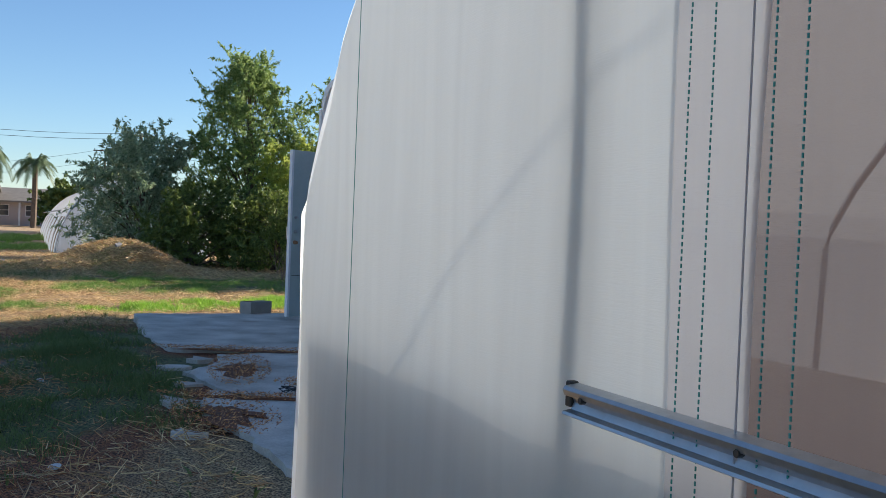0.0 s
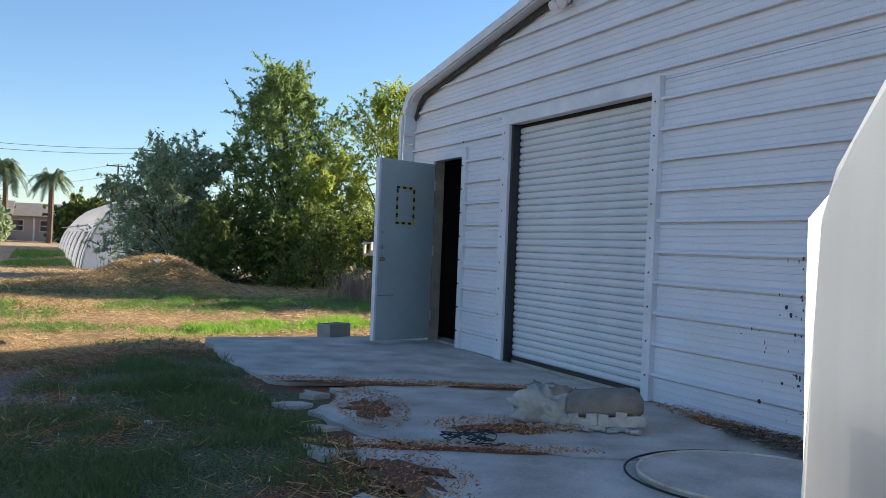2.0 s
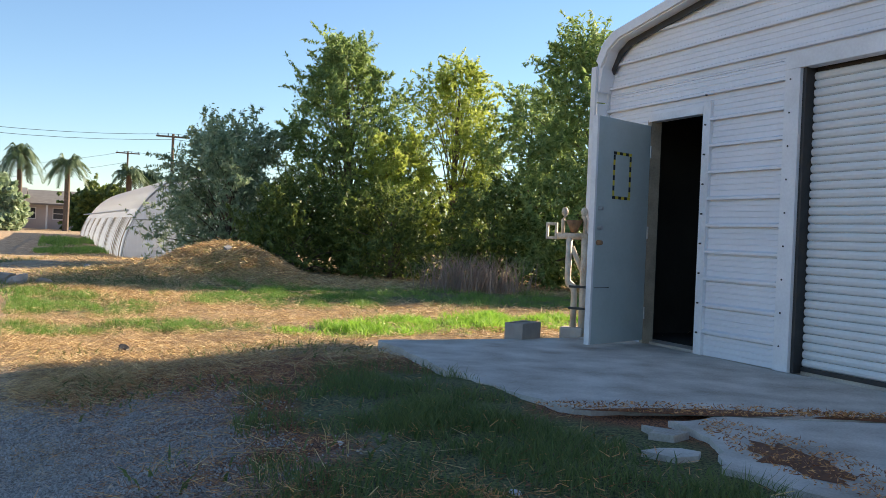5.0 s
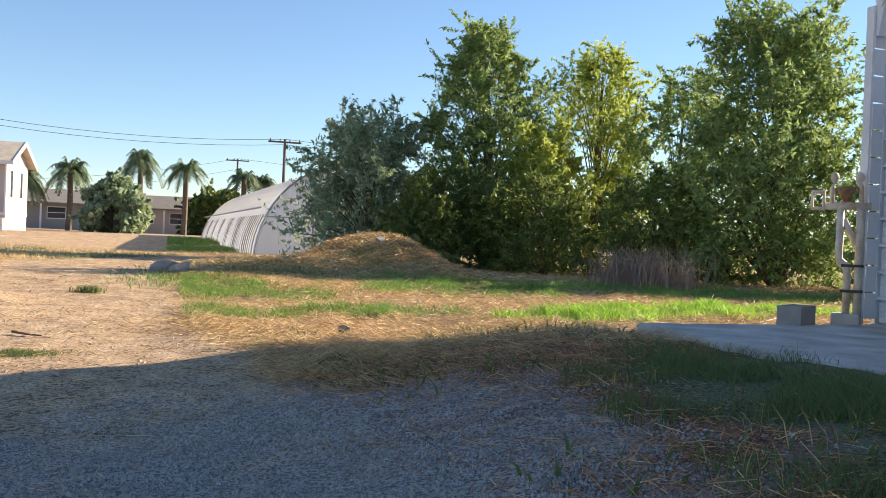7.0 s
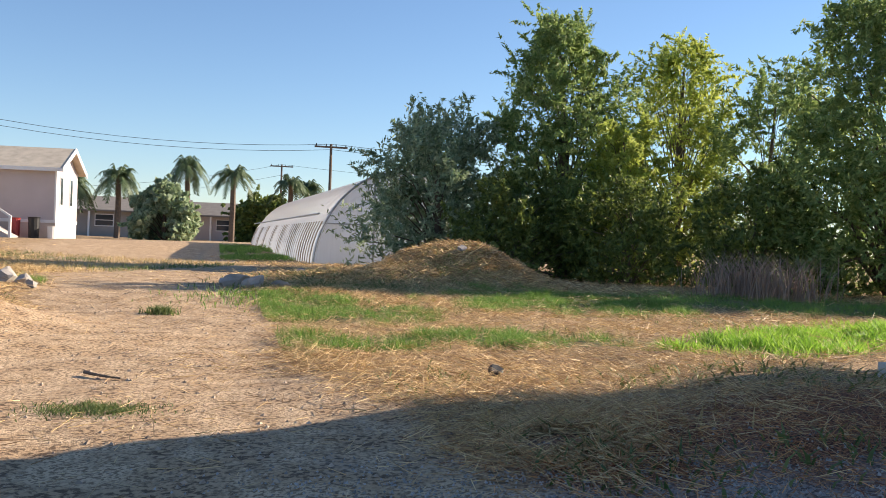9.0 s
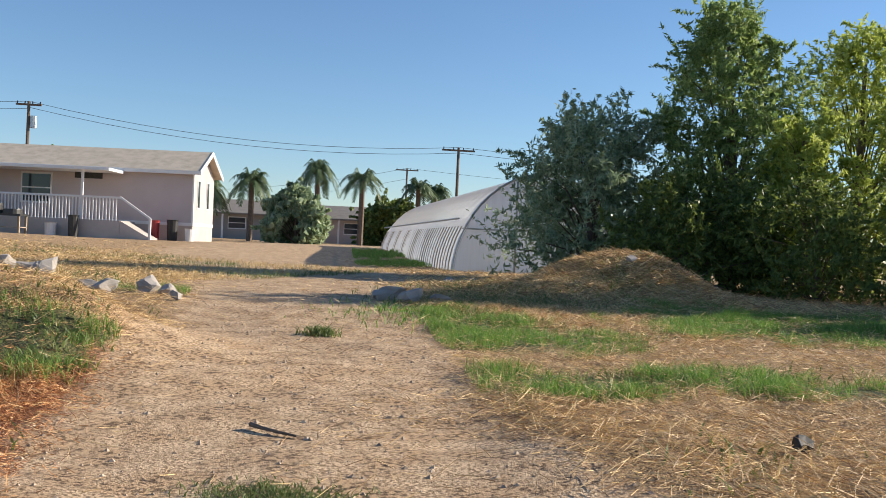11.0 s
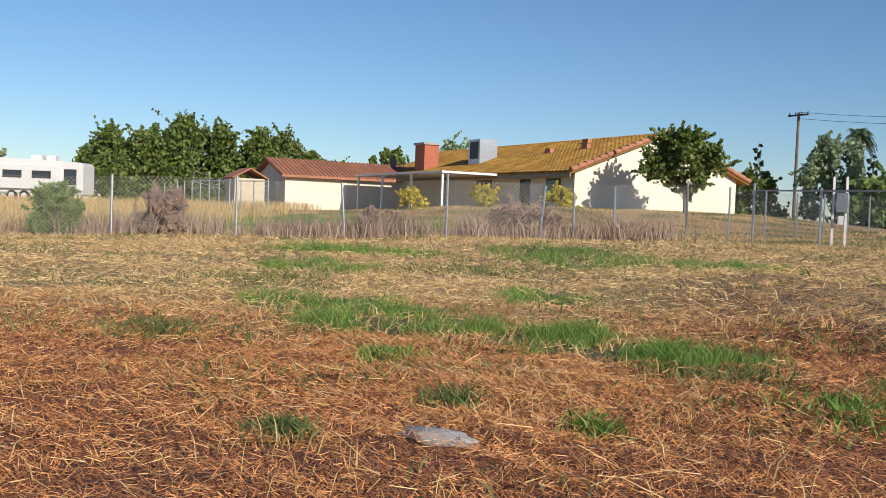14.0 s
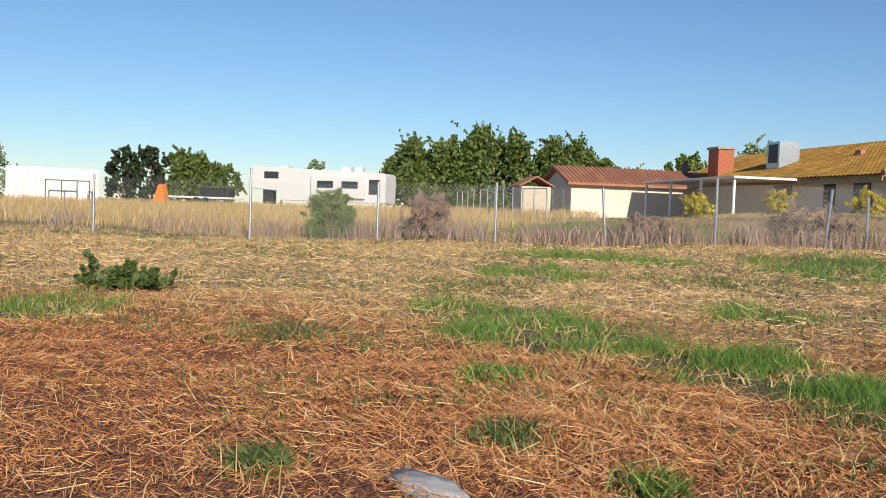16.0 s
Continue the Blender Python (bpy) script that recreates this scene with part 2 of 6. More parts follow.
WEED = leaf_material("dull_weeds", (0.09, 0.14, 0.04), (0.20, 0.25, 0.08), 0.4)
STRAW = leaf_material("dry_straw", (0.29, 0.155, 0.065), (0.92, 0.68, 0.34), 0.08)
RED_STRAW = leaf_material("rusty_straw", (0.17, 0.042, 0.014), (0.84, 0.43, 0.165), 0.06)
GOLD = leaf_material("golden_dry_grass", (0.50, 0.34, 0.13), (0.66, 0.50, 0.24), 0.3)
DRY_BUSH = leaf_material("dry_brush_twigs", (0.30, 0.20, 0.15), (0.44, 0.33, 0.26), 0.2)


# ---- mesh helpers ----
def box(bm, x0, x1, y0, y1, z0, z1, m=None):
    vs = [bm.verts.new((x, y, z)) for x in (x0, x1) for y in (y0, y1) for z in (z0, z1)]
    if m is not None:
        for v in vs:
            v.co = m @ v.co
    for f in ((0, 1, 3, 2), (4, 6, 7, 5), (0, 4, 5, 1), (2, 3, 7, 6), (0, 2, 6, 4), (1, 5, 7, 3)):
        bm.faces.new([vs[i] for i in f])


def prism(bm, outline, place, depth):
    """Extrudes a closed outline of (a, b): place(a, b, c) gives the point, c from 0 to depth."""
    lo = [bm.verts.new(place(a, b, 0)) for a, b in outline]
    hi = [bm.verts.new(place(a, b, depth)) for a, b in outline]
    bm.faces.new(lo)
    bm.faces.new(hi[::-1])
    for i in range(len(lo)):
        j = (i + 1) % len(lo)
        bm.faces.new((lo[j], lo[i], hi[i], hi[j]))


def tube(bm, points, radius, sides=8, taper=None):
    """A round bar along points."""
    points = [Vector(p) for p in points]
    rings = []
    for i, p in enumerate(points):
        d = (points[min(i + 1, len(points) - 1)] - points[max(i - 1, 0)]).normalized()
        side = d.cross(Vector((0.31, 0.17, 0.93)) if abs(d.z) < 0.9 else Vector((1, 0.1, 0))).normalized()
        up = side.cross(d)
        r = radius if taper is None else radius + (taper - radius) * i / (len(points) - 1)
        rings.append([bm.verts.new(p + (side * math.cos(k * 2 * math.pi / sides) + up * math.sin(k * 2 * math.pi / sides)) * r) for k in range(sides)])
    for a, b in zip(rings, rings[1:]):
        for k in range(sides):
            bm.faces.new((a[k], a[(k + 1) % sides], b[(k + 1) % sides], b[k]))
    bm.faces.new(rings[0][::-1])
    bm.faces.new(rings[-1])


def part(name, bm, mat, parent=None, label="", smooth=False):
    me = bpy.data.meshes.new(name)
    bmesh.ops.recalc_face_normals(bm, faces=bm.faces)
    if smooth:
        for f in bm.faces:
            f.smooth = True
    bm.to_mesh(me)
    bm.free()
    me.materials.append(mat)
    ob = new(name, me)
    if parent is not None:
        ob.parent = parent
    if label:
        tagged(ob, label)
    return ob


def solid(name, mat, parent, x0, x1, y0, y1, z0, z1, label="", bevel=0.0):
    bm = bmesh.new()
    box(bm, x0, x1, y0, y1, z0, z1)
    if bevel:
        bmesh.ops.bevel(bm, geom=bm.edges[:], offset=bevel, segments=1, affect="EDGES")
    return part(name, bm, mat, parent, label)


def empty(name, m, label, category, group=""):
    ob = new(name)
    ob.matrix_world = m
    return tagged(ob, label, category, group)


def sheet(name, verts, faces, mat, parent=None):
    me = bpy.data.meshes.new(name)
    me.from_pydata(verts, [], faces)
    me.materials.append(mat)
    ob = new(name, me)
    if parent is not None:
        ob.parent = parent
    return ob


# ---- ground ----
LEVELS = [(1, 0, -0.04), (0, 5, -0.06), (-0.5, 12.5, -0.07), (-2.7, 12.3, -0.1), (-1.5, 8, -0.05), (-2.1, 10, -0.03), (-2.75, 11.6, -0.04), (-1.7, 9.1, -0.02), (-0.6, 7.2, -0.03), (-0.2, 5.6, -0.04), (-2.3, 3.9, -0.12), (-3.9, 5.5, -0.36),
          (-5, 7.3, -0.36), (-4.93, 12.03, -0.22), (-7.47, 11.8, -0.33), (-8.7, 15.2, -0.2), (-9.2, 18.7, -0.1), (-12, 17.5, -0.1), (-14.3, 18.5, -0.04),
          (-11.7, 10.6, -0.27), (-10.6, 9.2, -0.29), (-6.3, 8.4, -0.36), (-8, 10.2, -0.34), (-13.6, 37.3, -0.11), (-27, 43.7, 0.3), (-47, 39, 0.34),
          (-5.3, 24.7, -0.12), (-30.8, 5, -0.16), (-29, -1, -0.3), (-31, 12.7, 0.02), (-33, 17.2, 0.2), (-22.9, 21.3, 0.03)]
LEVELS2 = [(-31.4, 18.5, 0.06), (-30, 32.7, 0.4), (-54, 18, 1.1), (-60, 24, 1.2), (-68, 1, 0.5), (-81, -20, 0.45), (-66, -36, 0.2), (-25, 64, 0.3), (3, 20, -0.15),
           (20, 20, -0.1), (-10, -8, -0.3), (-40, 6, 0.1), (-18, 9, -0.24), (-60, 70, 0.4), (-20, -30, -0.2)]
LX, LY, LZ = (np.array(c, float) for c in zip(*LEVELS, *LEVELS2))


def ground_z(x, y):
    x, y = np.asarray(x, float), np.asarray(y, float)
    d = (x[..., None] - LX) ** 2 + (y[..., None] - LY) ** 2
    w = 1 / (d + 0.8) ** 1.7
    z = (w * LZ).sum(-1) / w.sum(-1)

    def hump(cx, cy, h, a, b, turn):
        c, s = math.cos(radians(turn)), math.sin(radians(turn))
        u, v = (x - cx) * c + (y - cy) * s, -(x - cx) * s + (y - cy) * c
        return h * np.exp(-(u / a) ** 2 - (v / b) ** 2)

    z = z + hump(-7.1, 23.9, 0.66, 1.3, 1.5, 10) + hump(-6.1, 23.3, 0.30, 0.9, 1.0, 0) + hump(-8.6, 21.8, 0.16, 1.6, 1.2, 0)
    z = z + hump(-12.6, 13.6, 0.42, 3.0, 0.8, -14) + hump(-17, 12.6, 0.2, 2.5, 1.0, 0) - hump(-15, 15.8, 0.15, 4, 1.0, -10)
    z = z + 0.05 * np.sin(4.1 * x + y) * np.sin(3.7 * y) * np.exp(-((x + 7) ** 2 + (y - 23.6) ** 2) / 6)
    z = z + hump(-10.5, 13.7, 0.36, 1.1, 0.75, -12) + hump(-15.2, 12.9, 0.2, 1.8, 0.7, 0)
    rough = np.sin(7.3 * x + 2.1 * np.sin(3.1 * y + 0.4)) * np.sin(6.7 * y + 1.9 * np.sin(2.7 * x)) + 0.7 * np.sin(13.1 * x + 3 * np.sin(5.3 * y)) * np.sin(11.9 * y + 2 * np.sin(6.1 * x))
    bank = np.exp(-((x + 13) / 5) ** 2 - ((y - 12.9) / 1.3) ** 2)
    z = z + (0.014 + 0.04 * bank) * rough * (1 - 0.8 * road_mask(x, y)) * np.exp(-((x + 9) ** 2 + (y - 12) ** 2) / 300)
    near = np.exp(-((x + 6) ** 2 + (y - 12) ** 2) / 500)
    return z + near * (0.018 * np.sin(3.1 * x + 1.7 * np.sin(1.3 * y)) * np.sin(2.7 * y + 1.1 * np.sin(1.9 * x)))


def smooth_step(v, lo, hi):
    k = np.clip((v - lo) / (hi - lo), 0, 1)
    return k * k * (3 - 2 * k)


ROAD = [(-3.4, 4.5, 1.5), (-5.2, 8.0, 1.45), (-7.4, 11.8, 1.3), (-8.9, 15.2, 1.35), (-10.6, 19, 1.6), (-13.8, 26, 2.6), (-19, 34, 3.4), (-23.5, 45, 3.4), (-29, 66, 4)]


def road_mask(x, y):
    best = np.zeros_like(x)
    for (ax, ay, aw), (bx, by, bw) in zip(ROAD, ROAD[1:]):
        k = np.clip(((x - ax) * (bx - ax) + (y - ay) * (by - ay)) / ((bx - ax) ** 2 + (by - ay) ** 2), 0, 1)
        d = np.hypot(x - ax - k * (bx - ax), y - ay - k * (by - ay)) / (aw + k * (bw - aw))
        best = np.maximum(best, 1 - smooth_step(d, 0.65, 1.25))
    return best


GREENS = [(-1.5, 7.0, 1.2, 2.4), (-2.2, 9.4, 0.9, 1.5), (-2.9, 13.8, 1.0, 0.6), (-1.8, 15.0, 1.1, 0.7), (-0.6, 16.1, 1.3, 0.6), (-6.2, 13.7, 0.8, 0.6),
          (-5.2, 14.2, 0.6, 0.5), (-4.2, 13.9, 0.8, 0.35), (-0.8, 20.6, 4.6, 2.3), (-4.6, 18.6, 1.8, 1.5), (-5.0, 20.6, 1.4, 1.2), (-8.0, 17.2, 0.9, 1.0), (-7.1, 16.0, 1.1, 1.0),
          (-9.55, 12.7, 0.75, 0.55), (-14.4, 9.0, 0.9, 0.8), (-13.5, 10.1, 0.6, 0.5), (-12.8, 10.7, 0.45, 0.3), (-12.85, 11.3, 0.35, 0.25), (-11.8, 11.75, 0.35, 0.22),
          (-10.6, 12.1, 0.35, 0.2), (-21, 14.3, 1.8, 0.9), (-14.6, 15.4, 2.8, 0.9), (-16.2, 17.2, 2.2, 0.8), (-15.4, 8.3, 0.8, 0.9), (-13.2, 10.4, 0.7, 0.45),
          (-13.7, 5.2, 0.6, 0.6), (-24.6, 7.7, 1.2, 1.2), (-20.3, 7.9, 1.0, 0.8), (-23.5, 12.2, 2.4, 1.4), (-16.6, 10.5, 0.7, 0.5),
          (-42, 5, 7, 6), (-15.9, 37.5, 1.5, 4.5), (-19.2, 43.6, 1.5, 3.6), (-26, 23.5, 5, 2.6), (-11.5, 18.3, 1.2, 0.8)]


def green_mask(x, y):
    g = np.zeros_like(x)
    for cx, cy, a, b in GREENS:
        g = np.maximum(g, 1 - smooth_step(np.hypot((x - cx) / a, (y - cy) / b), 0.55, 1.25))
    return g * (1 - road_mask(x, y))


def gravel_mask(x, y):
    return 0.5 * (1 - smooth_step(np.hypot((x + 4.3) / 2.2, (y - 7.8) / 2.6), 0.3, 1.2))


def red_mask(x, y):
    return np.maximum(smooth_step(-x, 6.5, 8.0) * smooth_step(-(y - 0.1 * x), -14.6, -13.2) * smooth_step(x, -17, -12.5),
                      1 - smooth_step(np.hypot((x + 2.6) / 3.0, (y - 7.0) / 5.0), 0.6, 1.2))


CX, CY, STEPS = -8.0, 12.0, 200
axis = 4.0 * np.sinh(6.6 * np.linspace(-1, 1, 2 * STEPS + 1))
gx, gy = np.meshgrid(CX + axis, CY + axis, indexing="ij")
gz = ground_z(gx, gy)
side = 2 * STEPS + 1
idx = np.arange(side * side).reshape(side, side)
quads = np.stack([idx[:-1, :-1], idx[1:, :-1], idx[1:, 1:], idx[:-1, 1:]], -1).reshape(-1, 4)
ground = sheet("ground", np.stack([gx, gy, gz], -1).reshape(-1, 3).tolist(), quads.tolist(), GROUND)
tagged(ground, "dirt yard with dry straw, gravel and green weeds", "ground", kind="structure")
for attribute_name, values in (("road", road_mask(gx, gy)), ("green", green_mask(gx, gy)), ("gravel", gravel_mask(gx, gy)), ("red", red_mask(gx, gy))):
    ground.data.attributes.new(attribute_name, "FLOAT", "POINT").data.foreach_set("value", values.reshape(-1).astype(np.float32))
ground.data.polygons.foreach_set("use_smooth", [True] * len(quads))


def gz1(x, y):
    return float(ground_z(np.array(x), np.array(y)))


# ---- concrete pad ----
def pad(name, outline, label):
    worn = []
    for (ax, ay), (bx, by) in zip(outline, outline[1:] + outline[:1]):
        count = max(1, int(math.hypot(bx - ax, by - ay) / 0.09))
        for k in range(count):
            px, py = ax + (bx - ax) * k / count, ay + (by - ay) * k / count
            worn.append((px + 0.05 * noise.noise(Vector((px * 6, py * 6, 0))), py + 0.05 * noise.noise(Vector((px * 6, py * 6, 7)))))
    bm = bmesh.new()
    prism(bm, worn, lambda a, b, c: Vector((a, b, c - 0.14)), 0.135)
    ob = part(name, bm, CONCRETE)
    return tagged(ob, label, "concrete slab", kind="structure")


pad("pavement", [(-2.62, 12.2), (-2.25, 11.2), (-1.95, 10.3), (-1.55, 9.55), (-1.25, 9.05), (-0.55, 9.12), (0.2, 9.0), (1.25, 9.1), (1.62, 9.15), (0.70, 11.2), (-0.3, 13.5), (-0.62, 13.15), (-1.15, 12.85), (-1.9, 12.5)],
    "pale worn concrete apron before the white shed")
pad("pavement", [(-0.72, 8.75), (-0.62, 8.25), (-0.75, 7.75), (-0.42, 7.2), (-0.1, 6.7), (0.3, 6.75), (1.0, 6.65), (2.72, 6.65), (1.64, 9.08), (1.2, 9.04), (0.2, 8.95), (-0.35, 8.98)],
    "cracked concrete apron with red dirt in the joint")
pad("pavement", [(-0.38, 6.95), (-0.25, 6.3), (0.1, 5.75), (0.5, 5.0), (0.9, 4.3), (3.7, 4.3), (2.74, 6.6), (1.0, 6.6), (0.3, 6.68)],
    "cracked concrete apron running on past the shed")
for cx, cy, r, a in ((-0.9, 8.0, 0.16, 0), (-0.62, 7.2, 0.13, 1), (-0.5, 6.55, 0.15, 2), (-0.15, 5.6, 0.12, 0.5), (-0.85, 8.5, 0.12, 2)):
    pad("pavement", [(cx + r * (0.8 + 0.5 * math.sin(3 * k + a)) * math.cos(k * math.pi / 3), cy + r * (0.8 + 0.4 * math.cos(2 * k + a)) * math.sin(k * math.pi / 3)) for k in range(6)],
        "broken corner chip of the concrete apron")

# ---- white steel shed ----
SHED = pose(0.73, 11.15, 0, 0, 0, -66.05)
shed = empty("metal_shed", SHED, "white ribbed steel shed with rounded eaves, shaded front", "shed")
LEFT, RIGHT, RIDGE_X, DEEP = -2.64, 5.24, 1.3, 9.0
HALF = [(LEFT, 0), (LEFT, 2.62), (LEFT + 0.05, 2.86), (LEFT + 0.17, 3.03), (LEFT + 0.34, 3.12), (RIDGE_X, 3.68)]


def gable_left(z):
    for (xa, za), (xb, zb) in zip(HALF, HALF[1:]):
        if za <= z <= zb:
            return xa + (xb - xa) * (z - za) / (zb - za)
    return RIDGE_X


def ribbed(name, x_lo, x_hi, z0, z1, pitch=0.2405, first=-0.025):
    """Wall cladding with level ribs; x_lo and x_hi are functions of the height."""
    profile = [(-0.030, 0.0), (-0.026, 0.014), (-0.013, 0.014), (-0.012, -0.034), (0.010, -0.034), (0.026, 0.0)]
    profile += [(q + e, y) for q in (0.075, 0.125, 0.175) for e, y in ((-0.006, 0.0), (-0.003, -0.005), (0.003, -0.005), (0.008, 0.0))]
    rows = [(z0, 0.0)]
    k = math.floor((z0 - first) / pitch)
    while first + k * pitch < z1 + 0.03:
        rows += [(first + k * pitch + dz, y) for dz, y in profile if z0 + 0.001 < first + k * pitch + dz < z1 - 0.001]
        k += 1
    rows.append((z1, 0.0))
    bm = bmesh.new()
    rings = []
    for z, y in rows:
        rings.append([bm.verts.new(p) for p in ((x_lo(z), y, z), (x_hi(z), y, z), (x_hi(z), 0.05, z), (x_lo(z), 0.05, z))])
    for a, b in zip(rings, rings[1:]):
        for i in range(4):
            bm.faces.new((a[i], a[(i + 1) % 4], b[(i + 1) % 4], b[i]))
    bm.faces.new(rings[0])
    bm.faces.new(rings[-1])
    return part(name, bm, WHITE_STEEL, shed)


mirror = lambda z: 2 * RIDGE_X - gable_left(z)
ribbed("wall_panel", lambda z: LEFT + 0.02, lambda z: -1.86, 0.0, 2.24)
ribbed("wall_panel", lambda z: -0.99, lambda z: 0.02, 0.0, 2.24)
ribbed("wall_panel", lambda z: LEFT + 0.02, lambda z: 0.02, 2.24, 2.53)
ribbed("wall_panel", lambda z: 2.63, lambda z: RIGHT - 0.02, 0.0, 2.53)
ribbed("wall_panel", lambda z: gable_left(z) + 0.02, lambda z: -0.62, 2.534, 3.36)
ribbed("wall_panel", lambda z: max(-0.62, gable_left(z) + 0.02), lambda z: mirror(z) - 0.02, 2.534, 3.64)
for name, x0, x1 in (("side_wall", LEFT, LEFT + 0.05), ("side_wall", RIGHT - 0.05, RIGHT)):
    solid(name, WHITE_STEEL, shed, x0, x1, 0.06, DEEP, -0.1, 2.62)
bm = bmesh.new()
prism(bm, HALF + [(mirror(z), z) for x, z in HALF[-2::-1]], lambda a, b, c: Vector((a, DEEP + c, b)), 0.05)
part("back_wall", bm, WHITE_STEEL, shed)
solid("shed_floor", CONCRETE, shed, LEFT + 0.06, RIGHT - 0.06, 0.06, DEEP - 0.01, -0.12, 0.015)
bm = bmesh.new()
outer = [(x - (0.05 if x < RIDGE_X else 0), z + (0.04 if z > 2.7 else 0)) for x, z in HALF[1:]]
outer += [(2 * RIDGE_X - x, z) for x, z in outer[-2::-1]]
inner = [(x + (0.03 if x < RIDGE_X else 0) + 0.01, z - 0.045) for x, z in HALF[1:]]
inner += [(2 * RIDGE_X - x, z) for x, z in inner[-2::-1]]
prism(bm, outer + inner[::-1], lambda a, b, c: Vector((a, -0.16 + c, b)), DEEP + 0.25)
part("roof", bm, WHITE_STEEL, shed)
# added near-black linings and floor sheet paint the shade inside the doorway
solid("shade_lining", DARK, shed, LEFT + 0.06, RIGHT - 0.06, 1.9, 1.95, 0.02, 3.0)
solid("shade_lining", DARK, shed, LEFT + 0.06, LEFT + 0.09, 0.06, 1.9, 0.02, 2.6)
solid("shade_lining", DARK, shed, LEFT + 0.1, RIGHT - 0.1, 0.07, 1.89, 2.62, 2.66)
solid("shade_lining", DARK, shed, -0.95, 5.1, 0.13, 0.15, 0.02, 2.6)
solid("shade_floor", DARK, shed, LEFT + 0.1, -0.3, 0.25, 1.89, 0.017, 0.022)
# eave trim strips with a dark strip painting the shaded gap, and corner trim
bm = bmesh.new()
rim = [(x - 0.055, z + 0.05) for x, z in HALF[2:]]
rim_in = [(x + 0.03, z - 0.03) for x, z in HALF[2:]]
prism(bm, rim + rim_in[::-1], lambda a, b, c: Vector((a, -0.185 + c, b)), 0.02)
part("fascia", bm, TRIM_WHITE, shed)
# dark strip puts the shade below the eave into colour
bm = bmesh.new()
shade_out = [(x + 0.035, z - 0.035) for x, z in HALF[2:]]
shade_in = [(x + 0.08, z - 0.10) for x, z in HALF[2:]]
prism(bm, shade_out + shade_in[::-1], lambda a, b, c: Vector((a, -0.05 + c, b)), 0.02)
part("eave_shade", bm, DARK_STEEL, shed, "dark strip standing in for shade under the roof edge")
rnd = random.Random(8)
bm = bmesh.new()
for i in range(2600):
    x, z = 5.1 - abs(rnd.gauss(0, 0.42)), -0.04 + 0.2405 * rnd.randrange(1, 6) - rnd.random() ** 2 * 0.16
    w, h = rnd.uniform(0.003, 0.02), rnd.uniform(0.003, 0.02)
    if x < RIGHT - 0.05 and rnd.random() < 0.35 + 0.4 * noise.noise(Vector((x * 4, z * 4, 1))) + (0.2 if z < 0.8 else -0.1):
        vs = [bm.verts.new((x + w * math.cos(k * 1.05) * rnd.uniform(0.5, 1.2), -0.0365, z + h * math.sin(k * 1.05) * rnd.uniform(0.5, 1.2))) for k in range(6)]
        bm.faces.new(vs)
part("paint_chips", bm, DARK_STEEL, shed, "dark peeled spots in the wall paint")["kind"] = "stuff"
solid("corner_trim", TRIM_WHITE, shed, LEFT - 0.075, LEFT + 0.012, -0.19, -0.165, -0.05, 2.85)
solid("corner_trim", TRIM_WHITE, shed, LEFT - 0.03, LEFT + 0.01, -0.03, 0.055, -0.05, 2.6)
for i in range(11):
    solid("side_rib", WHITE_STEEL, shed, LEFT - 0.022, LEFT - 0.001, -0.15, 0.06, 0.245 * i + 0.03, 0.245 * i + 0.26)
# door frame
door_frame = solid("door_frame", TRIM_WHITE, shed, -1.05, -0.95, -0.035, 0.07, 0.0, 2.30)
solid("door_frame", WOOD, shed, -1.9, -1.84, -0.02, 0.1, 0.0, 2.22, "bare wooden hinge jamb")
solid("door_frame", TRIM_WHITE, shed, -1.88, -1.06, -0.03, 0.07, 2.2, 2.27)
solid("strike_plate", STEEL, shed, -1.062, -1.051, -0.02, 0.05, 1.0, 1.12)
# roll-up door with its frame
solid("roll_door_frame", TRIM_WHITE, shed, -0.03, 0.13, -0.05, 0.06, 0.0, 2.56)
solid("roll_door_frame", TRIM_WHITE, shed, 2.55, 2.65, -0.05, 0.06, 0.0, 2.56)
solid("roll_door_frame", TRIM_WHITE, shed, -0.03, 2.65, -0.055, 0.055, 2.44, 2.565)
solid("guide_rail", DARK_STEEL, shed, 0.132, 0.165, -0.02, 0.09, 0.0, 2.44)
solid("guide_rail", DARK_STEEL, shed, 2.52, 2.548, -0.02, 0.09, 0.0, 2.44)
# backing sheet in the interior shade colour, showing between the slats
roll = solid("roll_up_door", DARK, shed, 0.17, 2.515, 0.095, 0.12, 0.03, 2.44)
bm = bmesh.new()
prism(bm, [(0.085, 0.0), (0.067, 0.012), (0.061, 0.035), (0.067, 0.056), (0.085, 0.066)], lambda a, b, c: Vector((0.17 + c, a, b)), 2.345)
slat = part("slat", bm, ROLL_WHITE, roll)
for i in range(35):
    o = slat if i == 0 else new("slat", slat.data)
    o.parent = roll
    o.location = (0, 0, 0.05 + 0.0675 * i)
solid("bottom_bar", DARK_STEEL, roll, 0.17, 2.515, 0.05, 0.09, 0.018, 0.05)
# screws along the trim
bm = bmesh.new()
for i in range(9):
    for x in (0.03, 2.6, -1.0):
        tube(bm, [(x, -0.056, 0.2 + 0.27 * i), (x, -0.04, 0.2 + 0.27 * i)], 0.008, 6)
part("screws", bm, DARK_STEEL, shed)["kind"] = "stuff"
# small floodlight under the gable
lamp = solid("floodlight", WOOD, shed, 1.06, 1.2, -0.05, 0.0, 3.46, 3.56, "weathered twin floodlight under the gable")
for x in (1.05, 1.2):
    bm = bmesh.new()
    tube(bm, [(x, -0.05, 3.5), (x + 0.03, -0.14, 3.44)], 0.035, 10, 0.055)
    part("lamp_head", bm, TRIM_WHITE, lamp)
